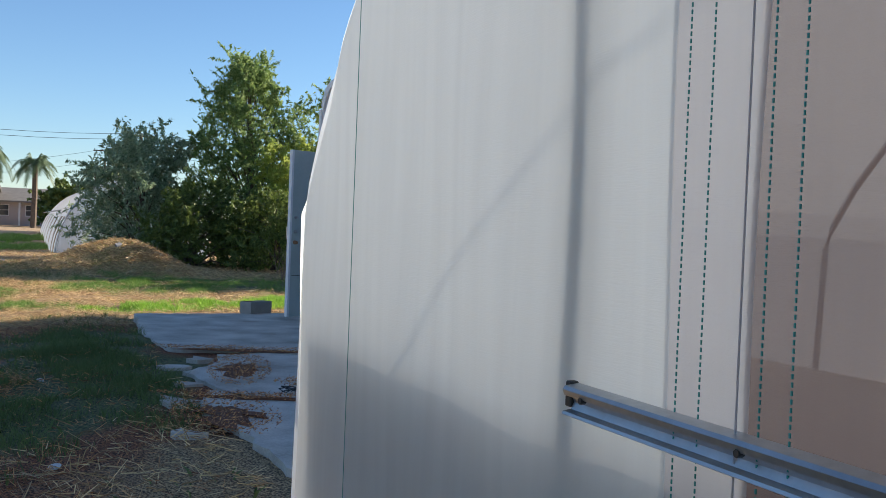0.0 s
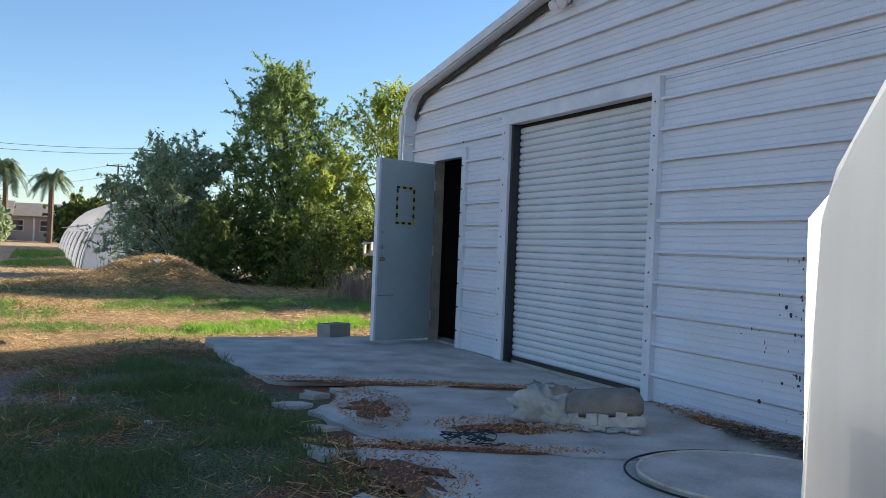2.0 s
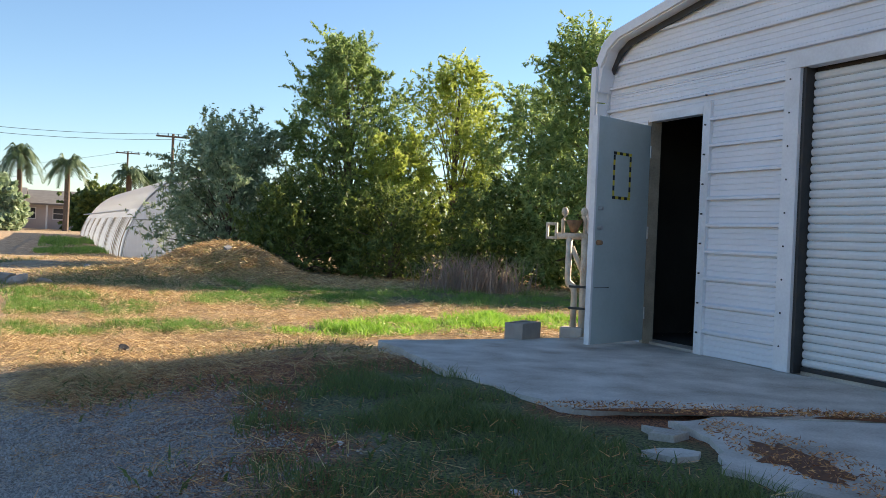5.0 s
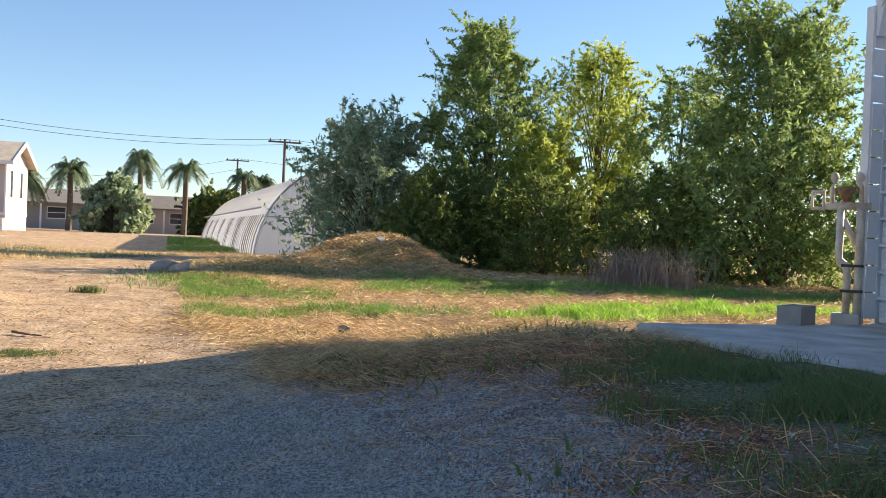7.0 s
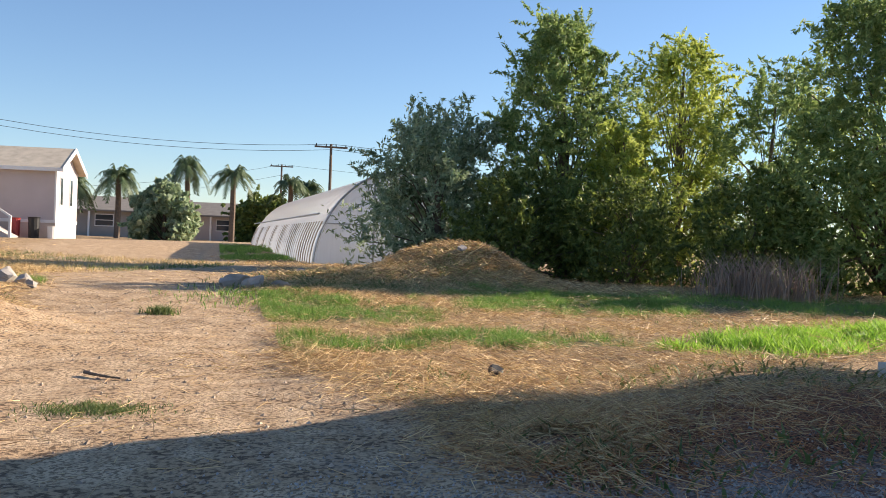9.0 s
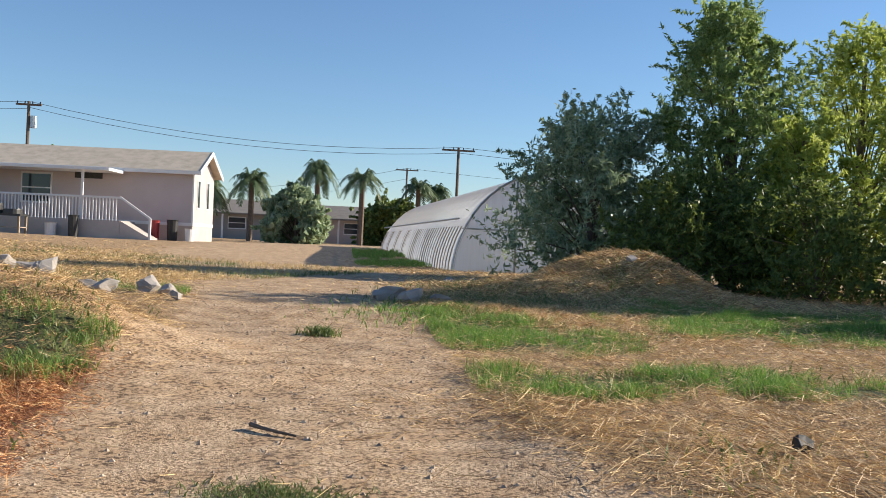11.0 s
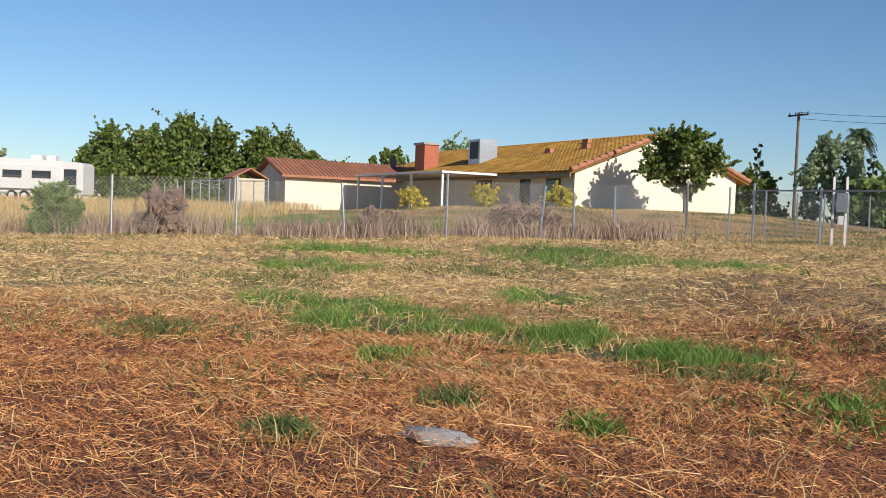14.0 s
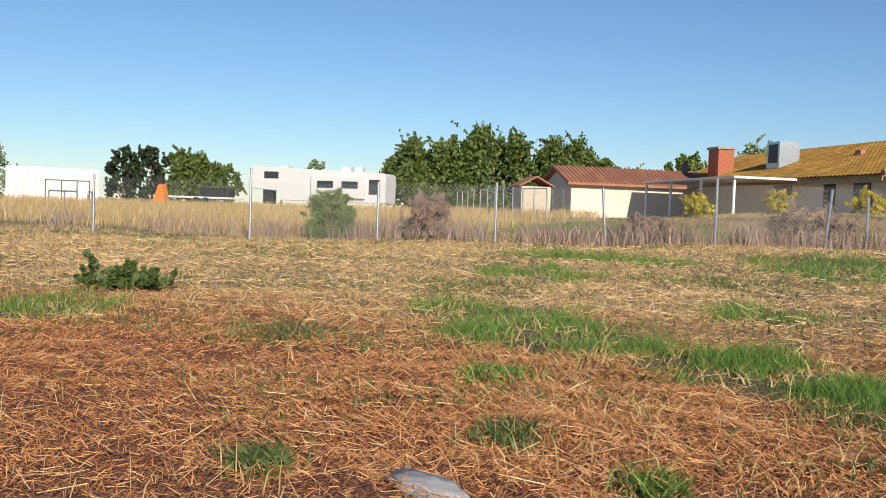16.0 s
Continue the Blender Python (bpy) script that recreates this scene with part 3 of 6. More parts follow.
# grey service door, swung outward
leaf = empty("metal_door", SHED @ pose(-1.86, -0.03, 0, 0, 0, -68.5), "grey-green steel door standing open, hazard tape rectangle", "door")
solid("door_panel", DOOR_GREY, leaf, 0.0, 0.90, -0.022, 0.022, 0.03, 2.16, bevel=0.006)
solid("edge_channel", TRIM_WHITE, leaf, 0.885, 0.915, -0.028, 0.028, 0.03, 2.16)
for z in (0.3, 1.1, 1.9):
    bm = bmesh.new()
    tube(bm, [(-0.005, 0.02, z - 0.06), (-0.005, 0.02, z + 0.06)], 0.012, 8)
    part("hinge", bm, STEEL, leaf)
for y in (-0.045, 0.045):
    for z, r, name in ((0.98, 0.03, "door_knob"), (1.12, 0.026, "deadbolt"), (1.30, 0.022, "lock_cylinder")):
        bm = bmesh.new()
        tube(bm, [(0.83, 0, z), (0.83, y * 0.7, z), (0.83, y * 1.5, z)], r, 12, r * 0.7)
        part(name, bm, RUST if name == "door_knob" else STEEL, leaf)
solid("scratch_strip", DARK_STEEL, leaf, 0.62, 0.86, 0.023, 0.0245, 0.555, 0.562)
for side_x0, side_x1, z0, z1, n in ((0.60, 0.63, 1.43, 1.82, 8), (0.33, 0.36, 1.43, 1.82, 8)):
    for i in range(n):
        solid("tape_stripe", BLACK if i % 2 else YELLOW, leaf, side_x0, side_x1, 0.0225, 0.0245, z0 + (z1 - z0) * i / n, z0 + (z1 - z0) * (i + 1) / n - 0.001)
for z0 in (1.40, 1.822):
    for i in range(6):
        solid("tape_stripe", BLACK if i % 2 else YELLOW, leaf, 0.33 + 0.05 * i, 0.379 + 0.05 * i, 0.0225, 0.0245, z0, z0 + 0.028)
# board leaning inside
bm = bmesh.new()
box(bm, -0.05, 0.05, -0.02, 0.02, 0, 0.9)
board = part("plank", bm, WOOD)
board.matrix_world = SHED @ pose(-1.2, 0.75, 0.02, 8, -14, 10)
tagged(board, "pale board leaning inside the dark doorway", "plank")

# ---- near greenhouse ----
GH = pose(0.82, 3.18, 0, 0, 0, -66.05)
near_house = empty("greenhouse", GH, "film-covered greenhouse end with galvanised rail", "greenhouse")
PROFILE = [(-0.03, -0.1), (0.03, 1.22), (0.06, 1.31), (0.16, 1.46), (0.29, 1.61), (0.44, 1.76), (0.75, 2.05), (1.3, 2.4), (2.2, 2.6)]
PROFILE += [(4.4 - x, z) for x, z in PROFILE[-2::-1]]
MID = 2.2


def film_wall(y, x0, x1, mat):
    """End film between x0 and x1, gently billowing."""
    xs = np.linspace(x0, x1, 40)
    verts, faces = [], []
    px, pz = [p[0] for p in PROFILE], [p[1] for p in PROFILE]
    for x in xs:
        top = np.interp(x, px[1:-1], pz[1:-1])
        for k in range(25):
            f = k / 24
            z = -0.1 + (top + 0.1) * f
            verts.append((x, y + 0.012 * math.sin(9 * x + 2.2 * z) * math.sin(3 * z + x) + 0.0012 * math.sin(31 * x), z))
    for i in range(39):
        for k in range(24):
            a = i * 25 + k
            faces.append((a, a + 25, a + 26, a + 1))
    ob = sheet("end_film", verts, faces, mat, near_house)
    ob.data.polygons.foreach_set("use_smooth", [True] * len(faces))


film_wall(0.0, 0.0, 1.765, FILM)
film_wall(0.004, 1.755, 1.925, FILM_MID)
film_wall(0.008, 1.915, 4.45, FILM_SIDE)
film_wall(10.0, -0.05, 4.45, FILM)
verts = [(x, 0.0 + 10 * k / 10, z) for x, z in PROFILE for k in range(11)]
faces = [(i * 11 + k, i * 11 + k + 1, (i + 1) * 11 + k + 1, (i + 1) * 11 + k) for i in range(len(PROFILE) - 1) for k in range(10)]
skin = sheet("roof_film", verts, faces, FILM, near_house)
for k in range(1, 6):
    bm = bmesh.new()
    tube(bm, [(x + (0.05 if x < MID else -0.05), 0.09 + 1.96 * k, z - (0.05 if z > 1.2 else 0)) for x, z in PROFILE], 0.013, 8)
    part("hoop", bm, STEEL, near_house)
solid("end_post", WOOD, near_house, 1.507, 1.543, 0.022, 0.06, -0.1, 2.5, "weathered wooden stud behind the film")
solid("film_fold", FILM_MID, near_house, 1.918, 1.9205, -0.017, -0.0155, 0.0, 2.2, "doubled brown seam of the film")
bm = bmesh.new()
prism(bm, [(-0.006, 0.924), (-0.006, 0.970), (-0.03, 0.967), (-0.034, 0.962), (-0.03, 0.953), (-0.016, 0.950), (-0.013, 0.942), (-0.018, 0.932), (-0.032, 0.930), (-0.034, 0.926), (-0.03, 0.924)], lambda a, b, c: Vector((1.575 + c, a, b - 0.004)), 2.8)
rail = part("rail", bm, STEEL, near_house, "galvanised lock channel holding the film")
solid("rail_end", DARK_STEEL, rail, 1.56, 1.574, -0.02, -0.004, 0.93, 0.968, bevel=0.002)
for i in range(9):
    bm = bmesh.new()
    tube(bm, [(1.62 + 0.32 * i, -0.033, 0.948), (1.62 + 0.32 * i, -0.024, 0.948)], 0.005, 6)
    part("bolt", bm, DARK_STEEL, rail)
# stitched reinforcing threads in the film
for x, w in ((0.53, 0.0008), (1.808, 0.0009), (1.852, 0.0009), (1.953, 0.0011), (1.999, 0.0011)):
    for k in range(1 if x < 1 else 90):
        z0, z1 = (0.0, 1.9) if x < 1 else (0.3 + 0.02 * k, 0.313 + 0.02 * k)
        if x < 1:
            solid("seam", THREAD, near_house, x - w, x + w, -0.017, -0.0155, z0, z1)
    if x > 1:
        bm = bmesh.new()
        for k in range(260):
            box(bm, x - w, x + w, -0.015, -0.0135, 0.05 + 0.009 * k, 0.0555 + 0.009 * k)
        part("stitching", bm, THREAD, near_house)["kind"] = "stuff"
bench = empty("potting_bench", GH @ pose(0.1, 0.11, 0), "grey bench behind the greenhouse film", "bench")
solid("bench_top", BLOCK, bench, 0, 3.6, 0, 0.8, 0.84, 0.9)
solid("bench_front", BLOCK, bench, 0, 3.6, 0.02, 0.05, 0.0, 0.836)


# ---- things round the apron ----
def rock(name, x, y, size, label, mat=CHUNK, category="rock", group="", squash=0.7, sink=0.15, z=None, seed=1):
    rnd = random.Random(seed)
    bm = bmesh.new()
    bmesh.ops.create_icosphere(bm, subdivisions=2, radius=size)
    off = Vector((rnd.random() * 9, rnd.random() * 9, rnd.random() * 9))
    cuts = [Vector((rnd.gauss(0, 1), rnd.gauss(0, 1), rnd.gauss(0, 1))).normalized() for _ in range(9)]
    for v in bm.verts:
        for c in cuts:
            over = v.co.dot(c) - size * 0.45
            if over > 0:
                v.co -= c * over
        v.co += v.co.normalized() * noise.noise(v.co / size * 1.5 + off) * size * 0.22
        v.co.z *= squash
    ob = part(name, bm, mat)
    ob.location = (x, y, (gz1(x, y) if z is None else z) + size * squash * (0.6 - sink))
    ob.rotation_euler = (rnd.uniform(-0.3, 0.3), rnd.uniform(-0.3, 0.3), rnd.uniform(0, 6))
    return tagged(ob, label, category, group)


# hollow concrete block
bm = bmesh.new()
box(bm, -0.2, 0.2, -0.1, -0.07, 0, 0.19)
box(bm, -0.2, 0.2, 0.07, 0.1, 0, 0.19)
for x in (-0.2, -0.015, 0.17):
    box(bm, x, x + 0.03, -0.07, 0.07, 0, 0.19)
block = part("concrete_block", bm, BLOCK)
block.matrix_world = pose(-1.22, 12.93, -0.04, 0, 0, 58)
tagged(block, "grey hollow concrete block on the slab edge", "concrete block")

# backflow pipe with valves
valve = empty("backflow_valve", pose(-0.64, 13.5, -0.06, 0, 0, -20) @ Matrix.Diagonal((0.75, 0.75, 1, 1)), "cream-painted backflow pipe with rusty valve beside the shed", "water pipe")
solid("footing", CONCRETE, valve, -0.16, 0.16, -0.14, 0.14, 0, 0.13, bevel=0.015)
for name, pts, r in (("riser", [(0, 0, 0.1), (0, 0, 0.5), (-0.02, 0, 0.56), (-0.09, 0, 0.6), (-0.1, 0, 0.66), (-0.1, 0, 1.08)], 0.045), ("riser", [(0.12, 0, 0.1), (0.12, 0, 1.08)], 0.045),
                     ("brace_pipe", [(-0.06, 0.02, 0.98), (0.1, 0.02, 0.72)], 0.035), ("header", [(-0.3, 0, 1.1), (0.24, 0, 1.1)], 0.035),
                     ("stem", [(-0.2, 0, 1.1), (-0.2, 0, 1.27), (-0.17, 0, 1.33)], 0.028), ("stem", [(0.12, 0, 1.1), (0.12, 0, 1.27), (0.08, 0, 1.33)], 0.028)):
    bm = bmesh.new()
    tube(bm, pts, r, 12)
    part(name, bm, PIPE_PAINT, valve, smooth=True)
for x, z in ((-0.18, 1.36), (0.1, 1.36)):
    bm = bmesh.new()
    bmesh.ops.create_uvsphere(bm, u_segments=12, v_segments=8, radius=0.05)
    for v in bm.verts:
        v.co += Vector((x, 0, z))
    part("valve_cap", bm, PIPE_PAINT, valve, smooth=True)
bm = bmesh.new()
tube(bm, [(-0.04, 0, 1.14), (-0.04, 0, 1.27)], 0.04, 14, 0.12)
part("relief_bowl", bm, RUST, valve, "rust-stained relief bowl", smooth=True)
for x0, x1, z0, z1 in ((-0.44, -0.41, 1.06, 1.24), (-0.31, -0.28, 1.06, 1.24), (-0.41, -0.31, 1.06, 1.09), (-0.41, -0.31, 1.21, 1.24)):
    solid("test_cock_frame", PIPE_PAINT, valve, x0, x1, -0.04, 0.04, z0, z1, bevel=0.006)
for z in (0.32, 0.55):
    solid("clamp", DARK_STEEL, valve, -0.07, 0.18, -0.05, 0.05, z, z + 0.025)

# torn seat cushion
FABRIC = material("worn_grey_fabric", (0.31, 0.27, 0.22), 0.95, 0, 0.4, 7, 0.5, 120)
bundle = empty("torn_cushion", pose(1.05, 7.6, 0, 0, 0, -8), "torn old seat cushion with dirty white stuffing on the slab", "cushion")
def crumple(name, sx, sy, sz, at, seed, mat=CANVAS, rough=0.3, parent=bundle):
    bm = bmesh.new()
    bmesh.ops.create_icosphere(bm, subdivisions=3, radius=1)
    for v in bm.verts:
        n = v.co.copy()
        f = 1 + rough * (noise.noise(n * 2.1 + Vector((seed, 0, 0))) + 0.6 * abs(noise.noise(n * 5 + Vector((0, seed, 0)))))
        v.co = Vector((n.x * sx * f, n.y * sy * f, n.z * sz * f)) + Vector(at)
        v.co.z = max(v.co.z, 0.004)
    return part(name, bm, mat, parent, smooth=True)
bm = bmesh.new()
box(bm, -0.26, 0.26, -0.15, 0.15, 0.0, 0.13)
bmesh.ops.subdivide_edges(bm, edges=bm.edges[:], cuts=7, use_grid_fill=True)
for v in bm.verts:
    u, w, h = v.co.x / 0.26, v.co.y / 0.15, (v.co.z - 0.065) / 0.065
    v.co.x *= 1 - 0.10 * abs(h) ** 3 - 0.05 * abs(w) ** 3
    v.co.y *= 1 - 0.22 * abs(h) ** 3
    v.co.z += 0.03 * (1 - u * u) * (1 - w * w) * h + 0.016 * noise.noise(v.co * 9)
    v.co = pose(0.17, 0.03, 0.09, 6, -4, 5) @ v.co
part("cushion_pad", bm, FABRIC, bundle, "worn grey-brown fabric pad", smooth=True)
for i in range(9):
    bm = bmesh.new()
    box(bm, -0.035, 0.035, -0.012, 0.012, 0.0, 0.075 + 0.02 * math.sin(i * 2.3))
    for v in bm.verts:
        v.co += Vector((noise.noise(v.co * 40 + Vector((i, 0, 0))), noise.noise(v.co * 40 + Vector((0, i, 0))), 0)) * 0.012
        v.co = pose(-0.08 + 0.06 * i, -0.13 + 0.01 * math.sin(i * 1.7), 0.003 + 0.004 * i, 5 * math.sin(i), 6 * math.cos(i * 3), 8 * math.sin(i * 2)) @ v.co
    part("torn_board", bm, CANVAS, bundle, "ragged white backing board")
crumple("cover", 0.15, 0.10, 0.12, (-0.24, -0.02, 0.09), 4, CANVAS, 0.9)
crumple("cover", 0.10, 0.07, 0.10, (-0.12, -0.08, 0.07), 14, CANVAS, 0.8)
crumple("flap", 0.10, 0.06, 0.05, (-0.15, 0.05, 0.2), 7, FABRIC, 0.6)
crumple("flap", 0.055, 0.04, 0.06, (-0.28, 0.04, 0.2), 9, FABRIC, 0.5)
for i in range(14):
    crumple("stuffing", 0.02 + 0.014 * (i % 3), 0.02, 0.014, (-0.3 + 0.052 * i, -0.19 - 0.035 * math.sin(i * 2.1), 0.01), 20 + i, CANVAS, 0.9)

# round lid and loose wire
bm = bmesh.new()
tube(bm, [(0, 0, 0), (0, 0, 0.02)], 0.58, 40)
plate = part("round_lid", bm, CONCRETE)
plate.location = (1.75, 6.2, 0.006)
tagged(plate, "round grey lid lying flat on the concrete", "lid")
bm = bmesh.new()
tube(bm, [(0.575 * math.cos(k * math.pi / 24), 0.575 * math.sin(k * math.pi / 24), 0.022) for k in range(49)], 0.009, 6)
part("rim", bm, PIPE_PAINT, plate, "pale raised rim", smooth=True)
bm = bmesh.new()
tube(bm, [(1.75 + 0.64 * math.cos(a / 10), 6.2 + 0.64 * math.sin(a / 10), 0.02) for a in range(14, 44)], 0.006, 6)
tagged(part("hose", bm, BLACK, smooth=True), "black hose curved round the lid on concrete", "hose")
rnd = random.Random(5)
bm = bmesh.new()
px, py = 0.2, 6.9
pts = []
for i in range(90):
    px += rnd.uniform(-0.07, 0.085)
    py += rnd.uniform(-0.085, 0.07)
    pts.append((min(max(px, 0.05), 1.1), min(max(py, 6.0), 7.1), 0.012 + 0.03 * abs(math.sin(i * 0.9))))
tube(bm, pts, 0.004, 4)
tagged(part("wire_tangle", bm, DARK_STEEL), "thin dark wire tangled loosely on the slab", "wire")

# dirt crust and litter on the slab
def litter(name, cx, cy, a, b, count, mat, label, size=0.05, z0=None, seed=3, turn=0.0):
    rnd = random.Random(seed)
    verts, faces = [], []
    for i in range(count):
        r, t = math.sqrt(rnd.random()), rnd.random() * 6.283
        u, v = a * r * math.cos(t), b * r * math.sin(t)
        x, y = cx + u * math.cos(turn) - v * math.sin(turn), cy + u * math.sin(turn) + v * math.cos(turn)
        z = (gz1(x, y) if z0 is None else z0) + 0.004 + rnd.random() * 0.018
        d, s, w = rnd.random() * 6.283, size * rnd.uniform(0.5, 1.4), size * rnd.uniform(0.06, 0.25)
        dx, dy = math.cos(d) * s, math.sin(d) * s
        k = len(verts)
        verts += [(x - dx, y - dy, z), (x - dy * w / s, y + dx * w / s, z + 0.006), (x + dx, y + dy, z + rnd.uniform(0, 0.02)), (x + dy * w / s, y - dx * w / s, z)]
        faces.append((k, k + 1, k + 2, k + 3))
    return tagged(sheet(name, verts, faces, mat), label, "litter", kind="stuff")


RED_DIRT = material("red_dirt", (0.20, 0.085, 0.045), 0.95, 0, 0.4, 6, 0.6, 50)
for i, (cx, cy, a, b, turn) in enumerate(((-0.5, 9.05, 0.75, 0.1, 0.05), (0.6, 9.05, 0.5, 0.05, 0), (0.55, 7.35, 0.4, 0.17, 0.1), (-0.35, 7.9, 0.2, 0.5, 0.2), (0.2, 6.68, 0.7, 0.06, 0), (-0.05, 6.1, 0.25, 0.4, 0.4), (2.1, 7.75, 0.12, 0.5, 0.42))):
    bm = bmesh.new()
    ring = [Vector((a * (0.75 + 0.8 * noise.noise(Vector((k * 0.9, i * 3.1, 0)))) * math.cos(k * 0.2618), b * (0.75 + 0.8 * noise.noise(Vector((k * 0.9, i * 5.3, 2)))) * math.sin(k * 0.2618), 0)) for k in range(24)]
    low = [bm.verts.new((cx + p.x * math.cos(turn) - p.y * math.sin(turn), cy + p.x * math.sin(turn) + p.y * math.cos(turn), -0.003)) for p in ring]
    top = [bm.verts.new((cx + 0.7 * (p.x * math.cos(turn) - p.y * math.sin(turn)), cy + 0.7 * (p.x * math.sin(turn) + p.y * math.cos(turn)), 0.012)) for p in ring]
    for k in range(24):
        bm.faces.new((low[k], low[(k + 1) % 24], top[(k + 1) % 24], top[k]))
    bm.faces.new(top)
    tagged(part("dirt_patch", bm, RED_DIRT), "red-brown dirt crust lying on the slab", "dirt", kind="stuff")
    litter("leaf_litter", cx, cy, a * 1.3, b * 1.7, 900, RED_STRAW, "dry leaves and straw on the slab", 0.013, 0.008, i, turn)
litter("leaf_litter", 2.35, 7.0, 0.2, 0.8, 700, BARK, "dark debris along the foot of the wall", 0.05, 0.006, 12, 0.42)

# small loose things on the dirt
rock("black_clod", -4.95, 12.1, 0.10, "black plastic scrap lying in straw", BLACK, "scrap", seed=3)
for i, (x, y, s) in enumerate(((-11.72, 10.6, 0.07), (-12.12, 10.13, 0.08), (-2.3, 6.9, 0.05), (-1.7, 7.3, 0.06), (-1.2, 4.6, 0.05), (-0.6, 4.9, 0.06), (-2.5, 8.1, 0.05))):
    rock("paper_scrap", x, y, s * 0.6, "crumpled white paper scrap on the ground", RV_WHITE, "litter", "litter in the yard", 0.5, seed=20 + i)
bag = empty("plastic_bag", pose(-10.62, 9.2, gz1(-10.6, 9.2), 0, 0, 60), "flattened clear grey plastic bag on straw", "plastic bag")
crumple("bag_body", 0.15, 0.06, 0.03, (0, 0, 0.02), 3, FILM_FAR, 0.6, bag)
bm = bmesh.new()
tube(bm, [(-7.62, 11.85, gz1(-7.62, 11.85) + 0.025), (-7.55, 11.82, gz1(-7.55, 11.82) + 0.02), (-7.42, 11.77, gz1(-7.42, 11.77) + 0.015), (-7.3, 11.72, gz1(-7.3, 11.72) + 0.012)], 0.014, 6, 0.006)
tagged(part("stick", bm, BARK), "short dark stick lying on the dirt drive", "stick")
for i, (x, y, s) in enumerate(((-12.0, 17.5, 0.3), (-11.6, 17.3, 0.2), (-12.4, 17.3, 0.22), (-14.3, 18.5, 0.34), (-14.8, 18.9, 0.22), (-15.4, 19.4, 0.25), (-16.2, 20.0, 0.28), (-16.8, 20.2, 0.3), (-17.5, 20.4, 0.2), (-15.9, 19.3, 0.18),
                               (-9.3, 18.8, 0.26), (-9.0, 18.6, 0.22), (-8.7, 18.9, 0.2), (-9.5, 19.1, 0.16), (-6.6, 23.0, 0.16), (-9.9, 25.2, 0.2), (-9.6, 24.6, 0.22), (-10.1, 24.4, 0.16), (-13.0, 17.7, 0.16), (-11.2, 16.9, 0.12))):
    rock("concrete_chunk", x, y, s * 0.95, "broken grey concrete chunk half in weeds", CHUNK, "rubble", "rubble beside the drive", 0.75, 0.1, seed=40 + i)

# ---- grass and straw ----
def blades(name, xs, ys, heights, widths, lean, mat, label, category="grass", parent=None, flat=False, zs=None):
    """Thin bent blades, three points each, standing or lying."""
    rng = np.random.default_rng(len(xs) + 7)
    n = len(xs)
    z = ground_z(xs, ys) if zs is None else zs
    a = rng.uniform(0, 2 * np.pi, n)
    if flat:
        swath = 2.2 * np.sin(0.8 * xs + 1.3 * np.sin(0.9 * ys)) + 1.4 * np.sin(1.1 * ys + np.sin(2.3 * xs))
        a = np.where(rng.random(n) < 0.28, swath + rng.normal(0, 0.9, n), a)
    dx, dy = np.cos(a), np.sin(a)
    w = widths * 0.5
    if flat:
        rise = rng.uniform(-0.05, 0.5, n) ** 3 * 4 * heights
        heap = np.sin(5.1 * xs + 1.7 * np.sin(4.3 * ys)) * np.sin(4.7 * ys + 2.1 * np.sin(3.9 * xs))
        pile = rng.random(n) * (0.03 + 0.045 * np.clip(heap, 0, 1))
        p0 = np.stack([xs - dx * heights / 2, ys - dy * heights / 2, z + 0.004 + pile], -1)
        p1 = np.stack([xs + dx * heights / 2, ys + dy * heights / 2, z + 0.008 + rise + pile + rng.uniform(-0.01, 0.02, n)], -1)
        q = rng.uniform(0, np.pi, n)
        s = np.stack([-dy * w * np.cos(q), dx * w * np.cos(q), w * np.sin(q)], -1)
        v = np.stack([p0 - s, p0 + s, p1 + s * 0.6, p1 - s * 0.6], 1).reshape(-1, 3)
        f = np.arange(4 * n).reshape(n, 4)
    else:
        b = rng.uniform(0, 2 * np.pi, n)
        s = np.stack([np.cos(b) * w, np.sin(b) * w, np.zeros(n)], -1)
        p0 = np.stack([xs, ys, z - 0.01], -1)
        tip = p0 + np.stack([dx * lean * heights, dy * lean * heights, heights], -1)
        mid = p0 + np.stack([dx * lean * heights * 0.3, dy * lean * heights * 0.3, heights * 0.6], -1)
        v = np.stack([p0 - s, p0 + s, mid + s * 0.8, mid - s * 0.8, tip], 1).reshape(-1, 3)
        k = 5 * np.arange(n)[:, None]
        f = None
    me = bpy.data.meshes.new(name)
    if flat:
        me.from_pydata(v.tolist(), [], f.tolist())
    else:
        me.from_pydata(v.tolist(), [], (k + np.array([0, 1, 2, 3])).tolist() + (k + np.array([3, 2, 4])).tolist())
    me.materials.append(mat)
    ob = new(name, me)
    if parent is not None:
        ob.parent = parent
        return ob
    return tagged(ob, label, category, kind="stuff")


RNG = np.random.default_rng(11)
SLAB = lambda x, y: ((x > -2.75 + 0.42 * (12.3 - y)) & (y < 12.6 + 0.25 * x + 0.7) & (y > 4.2))


def scatter(n, near=0.0):
    """Points round the walk, denser close to it, off the slab and the buildings."""
    r = 0.2 + 23 * RNG.random(n) ** 1.9
    k = RNG.integers(0, 6, n)
    cx = np.array([-2, -4.5, -7, -9.5, -7.5, -12])[k]
    cy = np.array([7, 10, 12.5, 12, 18, 9.5])[k]
    t = RNG.random(n) * 2 * np.pi
    x, y = cx + r * np.cos(t), cy + r * np.sin(t)
    ok = ~SLAB(x, y) & (x < 8) & ~((x > 0) & (y < 4.5))
    return x[ok], y[ok]


